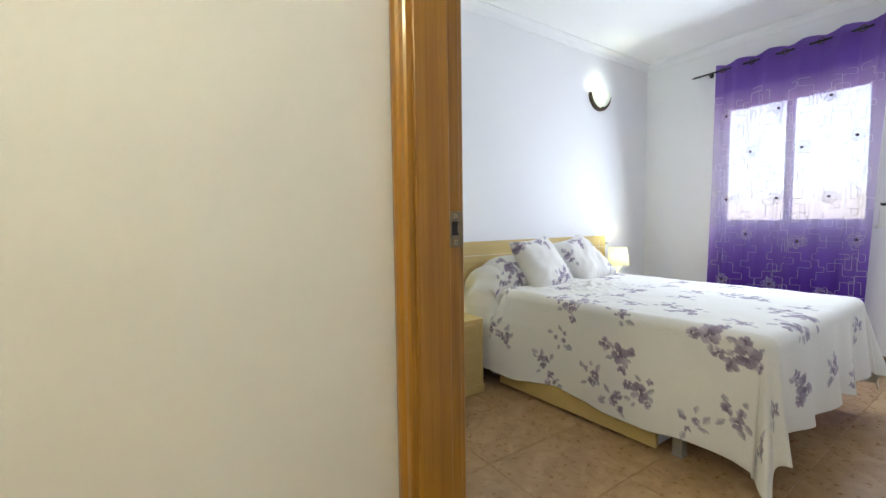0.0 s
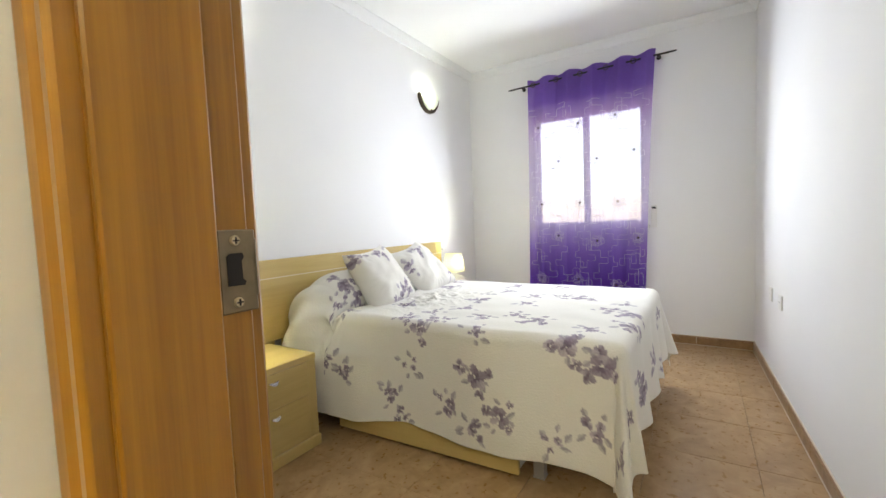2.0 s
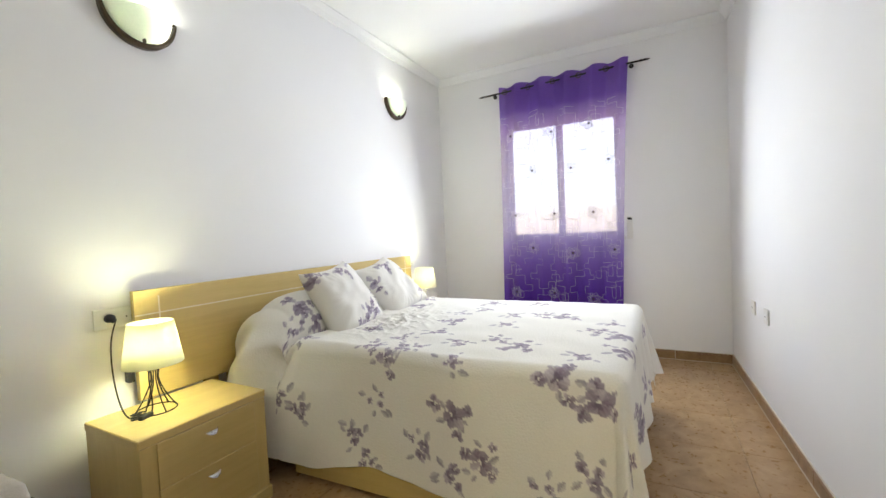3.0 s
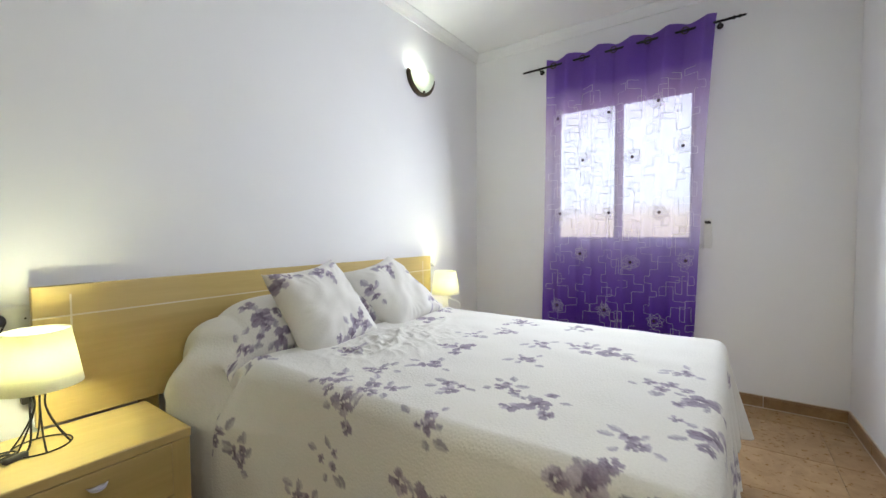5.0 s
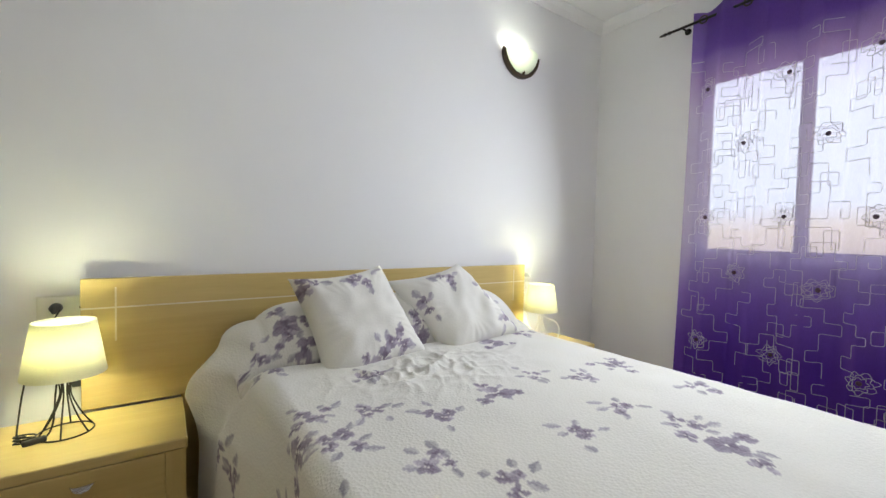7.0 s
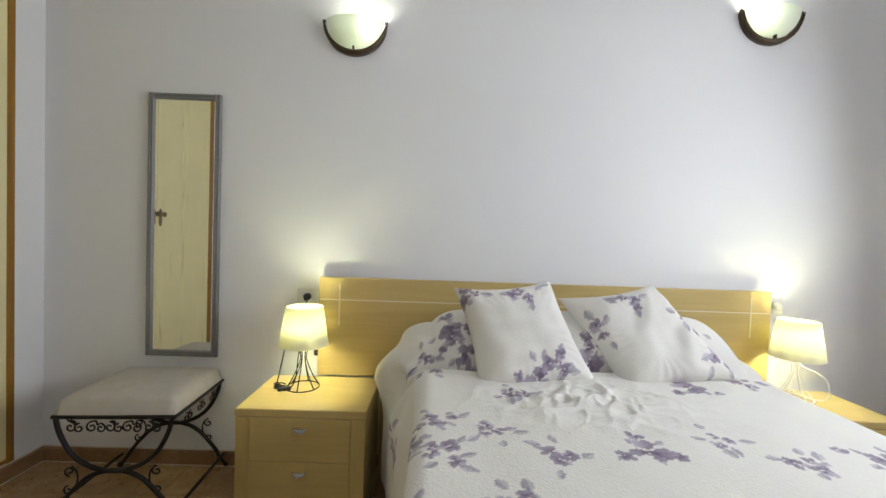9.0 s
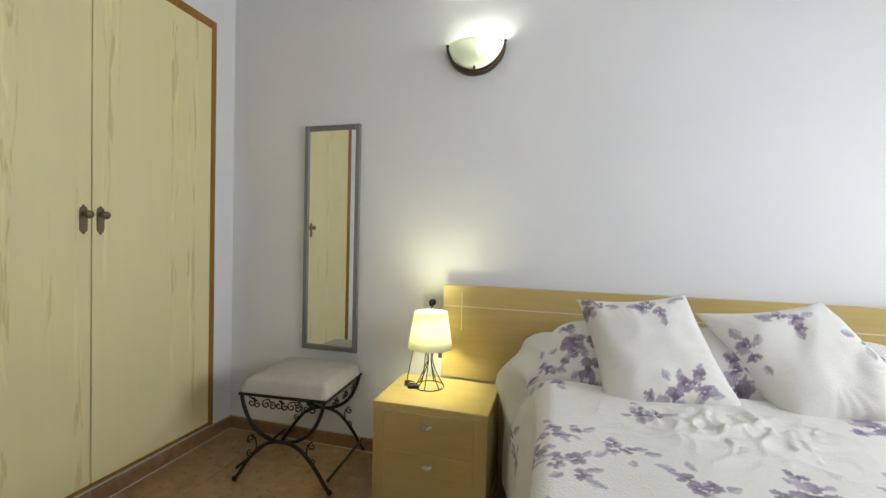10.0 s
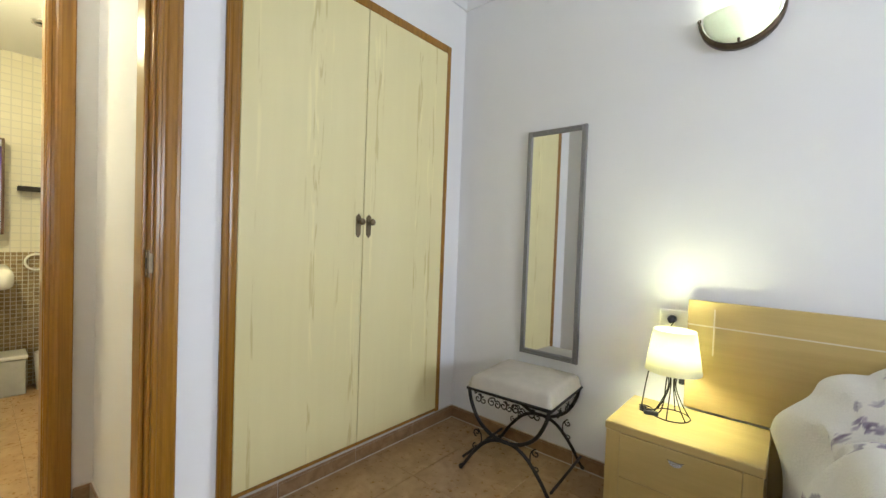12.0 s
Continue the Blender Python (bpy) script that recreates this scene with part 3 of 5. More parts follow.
# ---- bed ----
BX0, BX1, BY_F, BTOP = 1.86, 3.06, 0.562, 0.615
bed = thing("bed", (2.45, 1.35, 0), "double bed with a low beech base on metal legs", "bed")
part("mattress", box(BX0 - 0.03, BY_F - 0.03, 0.34, BX1 + 0.03, 2.26, 0.585, 0.05, 3), MATTRESS, bed, "", True)
part("bed_base", box(BX0 - 0.02, BY_F - 0.02, 0.26, BX1 + 0.02, 2.26, 0.34, 0.01, 2), MATTRESS, bed)
w = box(1.820, 0.935, 0.014, 1.840, 1.925, 0.20, 0.003)
for vert in w.verts:
    vert.co.x -= 0.045 * (vert.co.y - 0.935)
part("storage_drawer", w, BEECH_Y, bed, "beech drawer front under the bed")
w = box(1.858, 0.95, 0.012, 2.5, 0.97, 0.19)
box(1.858, 1.92, 0.012, 2.5, 1.94, 0.19, bm=w)
box(1.858, 0.97, 0.012, 2.5, 1.92, 0.03, bm=w)
part("drawer_box", w, ENAMEL, bed)
for x, y in ((1.885, 0.865), (1.885, 2.08), (3.03, 0.865), (3.03, 2.08), (2.46, 0.7)):
    w = box(x - 0.022, y - 0.022, 0.006, x + 0.022, y + 0.022, 0.26, 0.003)
    box(x - 0.024, y - 0.024, 0, x + 0.024, y + 0.024, 0.008, bm=w)
    part("leg", w, ALU, bed, "square grey metal leg")

HX0, HX1, HZ0, HZ1, HY = 1.338, 3.392, 0.462, 0.905, 2.272
board = thing("headboard", (2.365, 2.29, 0), "wide beech headboard with thin silver inlay lines", "headboard")
part("panel", box(HX0, HY, HZ0, HX1, HY + 0.026, HZ1, 0.002), BEECH, board)
part("lower_panel", box(1.72, HY + 0.010, 0.02, 3.02, HY + 0.026, HZ0 - 0.003), BEECH, board)
for x in (1.62, 3.10):
    part("leg", box(x, HY + 0.026, 0.0, x + 0.06, HY + 0.052, 0.80), BEECH_V, board)
inl = 0.0025
part("inlay", box(HX0 + 0.001, HY - 0.0012, 0.805 - inl, HX1 - 0.001, HY + 0.001, 0.805 + inl), SILVER, board, "thin silver inlay line")
for x in (1.430, 3.300):
    part("inlay", box(x - inl, HY - 0.0014, 0.69, x + inl, HY + 0.001, HZ1 - 0.03), SILVER, board)

# the print: sprigs of roses and leaves, drawn in cloth metres
BASE_RGB = np.array((0.80, 0.78, 0.73))
ROSE, ROSE_D, LEAF = np.array((0.34, 0.29, 0.37)), np.array((0.20, 0.155, 0.225)), np.array((0.38, 0.35, 0.41))


def paint_leaf(col, du, dv, length, width, turn, rng):
    a, b = du * math.cos(turn) + dv * math.sin(turn), -du * math.sin(turn) + dv * math.cos(turn)
    t = a / length
    half = width * np.clip(np.sin(np.pi * np.clip(t, 0, 1)), 0, 1) ** 0.8
    inside = (t > 0) & (t < 1) & (np.abs(b) < half)
    vein = np.abs(b) < width * 0.12
    shade = 0.62 + 0.38 * (b > 0)
    tone = LEAF * (0.8 + 0.4 * rng.random())
    k = np.where(inside, shade, 0.0)[:, None] * 0.92
    col[:] = col * (1 - k) + tone * k
    k = np.where(inside & vein, 0.35, 0.0)[:, None]
    col[:] = col * (1 - k) + ROSE_D * k


def paint_petal(col, du, dv, length, width, turn, tone_a, tone_b, rng):
    a, b = du * math.cos(turn) + dv * math.sin(turn), -du * math.sin(turn) + dv * math.cos(turn)
    t = a / length
    ph = rng.random() * 6.28
    half = width * np.sqrt(np.clip(np.sin(np.pi * np.clip(t, 0, 1) ** 1.3), 0, 1)) * (1 + 0.16 * np.sin(17 * t + ph))
    inside = (t > 0) & (t < 1) & (np.abs(b) < half)
    mixing = np.clip(0.25 + 0.6 * t + 0.35 * b / width + 0.2 * np.sin(b / width * 9 + ph), 0, 1)[:, None]
    k = np.where(inside, 0.93, 0.0)[:, None]
    col[:] = col * (1 - k) + (tone_a * (1 - mixing) + tone_b * mixing) * k


PALE = np.array((0.56, 0.50, 0.57))


def paint_rose(col, du, dv, size, rng):
    """Ragged overlapping petals round a dark heart."""
    n, ph = int(rng.integers(5, 8)), rng.random() * 6.28
    for k in range(n):
        a = ph + 6.283 * k / n + rng.normal() * 0.25
        d = size * (0.10 + 0.12 * rng.random())
        faded = rng.random() < 0.28
        tones = (ROSE, PALE) if faded else (ROSE_D, ROSE)
        paint_petal(col, du - d * math.cos(a), dv - d * math.sin(a), size * (0.72 + 0.45 * rng.random()), size * (0.30 + 0.20 * rng.random()), a + rng.normal() * 0.2, *tones, rng)
    for k in range(3):
        a = rng.random() * 6.28
        paint_petal(col, du, dv, size * 0.5, size * 0.16, a, ROSE_D * 0.8, ROSE_D, rng)


def paint_sprig(uv, col, u, v, big, rng):
    """One printed spray: roses, buds and leaves scattered round (u, v)."""
    near = np.where((np.abs(uv[:, 0] - u) < 0.17) & (np.abs(uv[:, 1] - v) < 0.17))[0]
    if not len(near):
        return
    sub = col[near].copy()
    du, dv = uv[near, 0] - u, uv[near, 1] - v
    turn = rng.random() * 6.28
    for k in range(5 if big else 4):
        a = turn + k * 1.45 + rng.random() * 0.5
        d = 0.022 + 0.04 * rng.random()
        paint_leaf(sub, du - d * math.cos(a), dv - d * math.sin(a), 0.028 + 0.022 * rng.random(), 0.008 + 0.006 * rng.random(), a + rng.normal() * 0.5, rng)
    if big:
        paint_rose(sub, du, dv, 0.042 + 0.008 * rng.random(), rng)
        for k in range(3):
            a = turn + 1.0 + k * 2.1 + rng.random() * 0.6
            d = 0.056 + 0.03 * rng.random()
            paint_rose(sub, du - d * math.cos(a), dv - d * math.sin(a), 0.016 + 0.014 * rng.random(), rng)
    else:
        for k in range(3):
            a = turn + k * 2.1 + rng.random()
            d = 0.012 + 0.026 * rng.random()
            paint_rose(sub, du - d * math.cos(a), dv - d * math.sin(a), 0.014 + 0.012 * rng.random(), rng)
        a = turn + 2.5
        paint_leaf(sub, du - 0.05 * math.cos(a), dv - 0.05 * math.sin(a), 0.048, 0.013, a + 0.6, rng)
    col[near] = sub


def printed(me, uv, sprigs, seed):
    rng = np.random.default_rng(seed)
    col = np.tile(BASE_RGB, (len(uv), 1)).astype(float)
    for u, v, big in sprigs:
        paint_sprig(uv, col, u, v, big, rng)
    at = me.attributes.new("print", "FLOAT_COLOR", "POINT")
    at.data.foreach_set("color", np.concatenate([col, np.ones((len(uv), 1))], 1).astype(np.float32).ravel())


def grid_mesh(name, places, rows, cols):
    me = bpy.data.meshes.new(name)
    i = np.arange(rows - 1)[:, None] * cols + np.arange(cols - 1)[None, :]
    quads = np.stack([i, i + 1, i + cols + 1, i + cols], -1).reshape(-1, 4)
    me.vertices.add(len(places))
    me.vertices.foreach_set("co", np.asarray(places, np.float32).ravel())
    me.loops.add(quads.size)
    me.loops.foreach_set("vertex_index", quads.ravel().astype(np.int32))
    me.polygons.add(len(quads))
    me.polygons.foreach_set("loop_start", np.arange(0, quads.size, 4, dtype=np.int32))
    me.polygons.foreach_set("use_smooth", np.ones(len(quads), bool))
    me.update(calc_edges=True)
    me.validate()
    return me


BIG = [(2.044, 0.92), (2.375, 1.375), (2.63, 0.88), (1.8, 1.41), (2.3, 0.57), (2.1, 0.54), (2.94, 1.37), (2.74, 1.81), (1.8, 0.73), (1.625, 1.11), (1.477, 1.0), (1.74, 0.6), (1.93, 2.14), (2.5, 2.12), (2.05, 0.3), (2.75, 0.22), (1.99, 2.03), (2.44, 2.01)]
SMALL = [(1.885, 1.515), (2.02, 1.465), (1.9, 1.345), (2.155, 1.35), (2.595, 1.444), (2.727, 1.339), (2.035, 1.17), (2.12, 1.04), (1.83, 1.12), (2.385, 1.09), (2.6, 1.12), (2.665, 0.99), (2.54, 0.62), (2.375, 0.675), (1.97, 0.675), (2.98, 1.88), (2.12, 1.715), (1.87, 1.93), (2.97, 1.08), (1.6, 1.93), (1.55, 1.84), (1.454, 1.573), (1.616, 1.458), (1.467, 1.265), (1.39, 1.12), (1.505, 0.62), (1.33, 1.52), (1.39, 0.78), (2.45, 0.3), (1.9, 0.16), (2.9, 0.42), (1.82, 2.05), (2.85, 2.15), (1.62, 0.32), (1.45, 0.45), (3.2, 0.9), (3.3, 1.4)]


def smooth_noise(u, v, scale, seed):
    """Gentle waves, summed at odd angles."""
    rng = np.random.default_rng(seed)
    out = np.zeros_like(u)
    for k in range(7):
        a, f = rng.random() * 6.28, scale * (0.6 + 1.1 * rng.random())
        out += np.sin((u * math.cos(a) + v * math.sin(a)) * f + rng.random() * 6.28 + 0.6 * np.sin((u * math.sin(a) - v * math.cos(a)) * f * 0.7))
    return out / 7


# soft rucks in the cloth before the cushions: place, turn, half length, width, height
RUCKS = [(2.26, 1.70, 0.9, 0.16, 0.016, 0.013), (2.34, 1.66, 0.5, 0.20, 0.014, 0.012), (2.42, 1.73, 1.3, 0.11, 0.013, 0.010), (2.20, 1.58, 0.2, 0.15, 0.015, 0.009),
         (2.48, 1.62, 0.1, 0.17, 0.016, 0.010), (2.14, 1.68, 1.7, 0.10, 0.012, 0.009), (2.58, 1.72, 2.4, 0.12, 0.014, 0.009), (2.36, 1.54, 2.8, 0.14, 0.018, 0.007), (2.75, 1.70, 0.4, 0.14, 0.015, 0.007)]


def bedspread():
    hang_l, hang_r, hang_f, step = 0.50, 0.50, 0.43, 0.0052
    us = np.arange(BX0 - hang_l - 0.05, BX1 + hang_r, step)
    vs = np.concatenate([np.arange(BY_F - hang_f, 1.92, step), np.arange(1.92, 1.985, 0.0014), np.arange(1.985, 2.268, 0.0045)])
    U, V = np.meshgrid(us, vs)
    u, v = U.ravel(), V.ravel()
    a = np.where(u < BX0, BX0 - u, np.where(u > BX1, u - BX1, 0.0))
    right = u > BX1
    b = np.clip(BY_F - v, 0, None)
    x_in, y_in = np.clip(u, BX0, BX1), np.clip(v, BY_F, None)
    # the bolster under the spread at the head
    t = np.clip(1 - ((y_in - 2.105) / 0.165) ** 2, 0, 1)
    ends = np.clip(1 - np.abs((x_in - 2.46) / np.where(x_in < 2.46, 0.66, 0.60)) ** 12, np.where(x_in < 2.46, 0.52, 0.22), 1)
    bolster = 0.195 * np.sqrt(t) * ends
    crease = -0.030 * np.exp(-((y_in - 1.936 - 0.006 * np.sin(x_in * 11)) / 0.011) ** 2) + 0.007 * np.exp(-((y_in - 1.90 - 0.015 * np.sin(x_in * 8)) / 0.02) ** 2)
    z_top = BTOP + bolster + crease + 0.006 * smooth_noise(x_in, y_in, 9, 3) + 0.004 * smooth_noise(x_in, y_in, 22, 4)
    fold = np.exp(-((x_in - 2.32) / 0.28) ** 2 - ((y_in - 1.66) / 0.17) ** 2)
    z_top += fold * (0.008 * np.abs(smooth_noise(x_in, y_in, 38, 5)) + 0.007 * smooth_noise(x_in * 0.6, y_in * 1.4, 48, 6))
    for scale, seed, high in ((20, 31, 0.007), (30, 32, 0.007), (44, 33, 0.006)):
        z_top += fold * high * np.exp(-(smooth_noise(x_in * 1.3 - y_in * 0.4, y_in, scale, seed) / 0.15) ** 2)
    for cx, cy, turn, half, wide, high in RUCKS:
        along, off = (x_in - cx) * math.cos(turn) + (y_in - cy) * math.sin(turn), (y_in - cy) * math.cos(turn) - (x_in - cx) * math.sin(turn)
        off = off - 0.25 * along ** 2 / half
        z_top += 0.8 * high * np.exp(-(off / wide) ** 2) * np.clip(1 - (along / half) ** 2, 0, 1)
    p = 5.0
    d = (a ** p + b ** p) ** (1 / p)
    th = np.arctan2(b, a + 1e-9)
    r = 0.05
    bend = np.clip(d / r, 0, math.pi / 2)
    fall = np.where(d < r * math.pi / 2, r * (1 - np.cos(bend)), r + d - r * math.pi / 2)
    out = r * np.sin(bend)
    lobes = np.exp(-((th - 0.40) / 0.30) ** 2) + np.exp(-((th - 1.20) / 0.30) ** 2)
    fall = fall + 0.022 * lobes * np.clip(d / 0.45, 0, 1) ** 2 * (a > 0.02) * (b > 0.02)
    deep = np.clip((fall - r) / 0.5, 0, 1.3)
    corner = np.sin(2 * th) * (a > 0) * (b > 0)
    out += deep * np.where(right, 0.06, 0.03) + corner * deep ** 1.1 * np.where(right, 0.08, 0.045)
    out += 0.045 * np.exp(-((y_in - 2.09) / 0.13) ** 2) * np.clip(a / 0.12, 0, 1) * (1 - 0.5 * deep)
    head = np.clip((y_in - 1.50) / 0.5, 0, 1)
    out += 0.082 * head * head * (3 - 2 * head) * np.clip(a / 0.22, 0, 1) ** 1.2 * (~right)
    along = np.where(b > a, x_in, y_in)
    ripple = np.where(b > a, np.sin(along * 21 + 1.0 + 0.8 * np.sin(along * 7)), 0.35 * np.sin(along * 15 + 0.7) + 0.25 * np.sin(along * 34 + 2 * np.sin(3 * along)))
    fan = np.cos((th - 0.42) * 8.6)
    in_corner = (a > 0.02) & (b > 0.02)
    out += deep * np.where(in_corner, 0.035 * fan * np.abs(corner) ** 0.5, ripple * np.where(b > a, 0.040, 0.016))
    dirx = np.where(right, 1.0, -1.0) * np.cos(th) * (a > 0)
    diry = -np.sin(th) * (b > 0)
    side = np.clip(a / hang_l, 0, 1)
    z = z_top - fall * np.where((b <= 0) & (a > 0), (z_top - 0.142) / (BTOP - 0.125), 1.0)
    z += (a > 0) * (b <= 0) * 0.018 * np.sin(y_in * 9 + 1.2) * side
    z += np.where(b > 0, 0.02 * np.sin(x_in * 13) * np.clip(b / hang_f, 0, 1), 0)
    z = np.maximum(z, 0.012 + 0.004 * np.sin(u * 60))
    x, y = x_in + dirx * out, y_in + diry * out
    x -= 0.012 * np.sqrt(t) * np.clip((2.12 - x_in) / 0.26, 0, 1) * np.clip(1 - 0.5 * deep, 0, 1)
    # the loose fold beside the bolster
    tuck = np.exp(-((v - 1.97) / 0.05) ** 2) * (a > 0) * (~right) * np.clip(a / 0.15, 0, 1) * np.exp(-(a / 0.35) ** 2)
    x += 0.045 * tuck
    x -= 0.03 * np.exp(-((v - 2.07) / 0.06) ** 2) * (a > 0) * (~right) * np.clip(a / 0.1, 0, 1) * np.exp(-(a / 0.3) ** 2)
    # folds that run from the bolster's foot down towards the head
    fold_at = np.arctan2(a, v - 1.86)
    held = (a > 0) * (~right) * np.clip((v - 1.86) / 0.08, 0, 1) * np.clip(a / 0.10, 0, 1) * np.clip(1.5 - a / 0.34, 0, 1)
    x -= 0.024 * held * np.sin(fold_at * 10 + 0.6)
    x -= 0.012 * held
    me = grid_mesh("bedspread", np.stack([x, y, z], 1), len(vs), len(us))
    mid = int(np.argmin(np.abs(us - 2.4)))
    run = np.stack([y, z], 1).reshape(len(vs), len(us), 2)[:, mid]
    extra = np.cumsum(np.concatenate([[0.0], np.where(vs[1:] > 1.86, np.linalg.norm(np.diff(run, axis=0), axis=1) - np.diff(vs), 0.0)]))
    printed(me, np.stack([u, v + np.repeat(extra, len(us))], 1), [(*q, True) for q in BIG] + [(*q, False) for q in SMALL], 11)
    me.materials.append(PRINTED)
    ob = new("bedspread", me)
    so = ob.modifiers.new("thickness", "SOLIDIFY")
    so.thickness, so.offset = 0.005, -1
    return tagged(ob, "white quilted cotton bedspread printed with mauve roses, draped over the bed", "bedspread")


bedspread()


def cushion(centre, size, tilt, spin, yaw, shear, taper, sprigs, seed, label):
    n = 84
    g = np.linspace(-1, 1, n)
    A, B = np.meshgrid(g, g)
    a, b = A.ravel(), B.ravel()
    X = a * size / 2 * (1 - 0.12 * (1 - b ** 2) * np.abs(a) ** 2)
    Y = b * size / 2 * (1 - 0.12 * (1 - a ** 2) * np.abs(b) ** 2)
    X = X * (1 - taper * b) - shear * Y
    fat = 0.09 * (np.clip(1 - a ** 4, 0, 1) * np.clip(1 - b ** 4, 0, 1)) ** 0.55
    wr = 0.011 * smooth_noise(X + seed, Y, 24, seed) + 0.007 * smooth_noise(X, Y + seed, 55, seed + 1)
    rays = np.sin(np.arctan2(b, a) * 26 + 2.5 * np.sin(np.arctan2(b, a) * 5 + seed))
    wr += 0.0012 * rays * np.clip((np.maximum(np.abs(a), np.abs(b)) - 0.45) / 0.3, 0, 1)
    wr = wr * np.clip(1.05 - np.maximum(np.abs(a), np.abs(b)) ** 6, 0, 1)
    front = np.stack([X, Y, fat + wr], 1)
    back = np.stack([X, Y, -fat * 0.8], 1)
    m = pose(*centre, 0, 0, yaw) @ pose(0, 0, 0, tilt, 0, 0) @ pose(0, 0, 0, 0, 0, spin)
    bm = bmesh.new()
    grids = []
    for layer in (front, back):
        grids.append([bm.verts.new(m @ Vector(q)) for q in layer])
    for k, gr in enumerate(grids):
        for i in range(n - 1):
            for j in range(n - 1):
                q = (gr[i * n + j], gr[i * n + j + 1], gr[(i + 1) * n + j + 1], gr[(i + 1) * n + j])
                bm.faces.new(q if k == 0 else q[::-1])
    bmesh.ops.remove_doubles(bm, verts=bm.verts[:], dist=0.0004)
    inv = m.inverted()
    bm.verts.ensure_lookup_table()
    uv = np.array([((inv @ q.co).x, (inv @ q.co).y) for q in bm.verts])
    ob = part("cushion", bm, PRINTED_SOFT, None, "", True)
    printed(ob.data, uv, sprigs, seed)
    return tagged(ob, label, "cushion", "cushions on the bed")


cushion((2.182, 1.945, 0.742), 0.415, 66, 6, 4, 0.17, 0.08, [(0.01, 0.15, False), (0.02, -0.16, True), (0.09, -0.11, False), (0.18, 0.18, False), (-0.18, 0.17, False)], 21, "square white floral cushion propped upright against the bolster")
cushion((2.655, 1.975, 0.743), 0.41, 62, 11, -4, 0.40, 0.05, [(-0.03, 0.12, False), (-0.19, 0.03, False), (0.17, 0.07, False), (0.23, -0.12, False)], 34, "square white floral cushion leaning askew beside its pair")

# ---- nightstands ----


def nightstand(x0, x1, y0, y1, label):
    t = thing("nightstand", ((x0 + x1) / 2, (y0 + y1) / 2, 0), label, "nightstand", "nightstands beside the bed")
    top = 0.459
    part("top", box(x0 - 0.004, y0, top - 0.030, x1 + 0.004, y1, top, 0.003), BEECH, t)
    w = box(x0, y0 + 0.006, 0.055, x0 + 0.018, y1, top - 0.031)
    part("side_panel", w, BEECH_V, t)
    part("side_panel", box(x1 - 0.018, y0 + 0.006, 0.055, x1, y1, top - 0.031), BEECH_V, t)
    part("back_panel", box(x0 + 0.018, y1 - 0.012, 0.055, x1 - 0.018, y1, top - 0.031), BEECH_V, t)
    for a, b in ((x0 + 0.0005, x0 + 0.050), (x1 - 0.050, x1 - 0.0005)):
        part("stile", box(a, y0 + 0.002, 0.055, b, y0 + 0.0055, top - 0.031), BEECH_V, t)
    part("plinth", box(x0 - 0.006, y0 - 0.010, 0, x1 + 0.006, y1, 0.054, 0.004), BEECH, t)
    for z0, z1 in ((0.056, 0.2668), (0.268, 0.4275)):
        w = box(x0 + 0.0507, y0 - 0.001, z0, x1 - 0.0507, y0 + 0.017, z1, 0.002)
        d = part("drawer", w, BEECH, t)
        xm, zm = (x0 + x1) / 2, z1 - 0.040
        w = bmesh.new()
        n = 12
        rows = []
        for i in range(n + 1):
            a = math.pi * i / n
            row = []
            for j in range(5):
                q = j / 4
                row.append(w.verts.new((xm - 0.026 * math.cos(a) * (1 - 0.1 * q), y0 - 0.001 - 0.017 * math.sin(a) * math.sin(0.25 + 1.3 * q), zm + 0.006 - 0.013 * math.sin(a) * (0.15 + q))))
            rows.append(row)
        for i in range(n):
            for j in range(4):
                w.faces.new((rows[i][j], rows[i + 1][j], rows[i + 1][j + 1], rows[i][j + 1]))
        bmesh.ops.solidify(w, geom=w.faces[:], thickness=0.002)
        part("handle", w, CHROME, d, "small satin chrome cup handle", True)
    return t


nightstand(1.153, 1.621, 1.902, 2.262, "two-drawer beech nightstand with small chrome cup handles")
nightstand(3.185, 3.648, 1.945, 2.262, "two-drawer beech nightstand partly hidden behind the bed")

# ---- table lamps ----


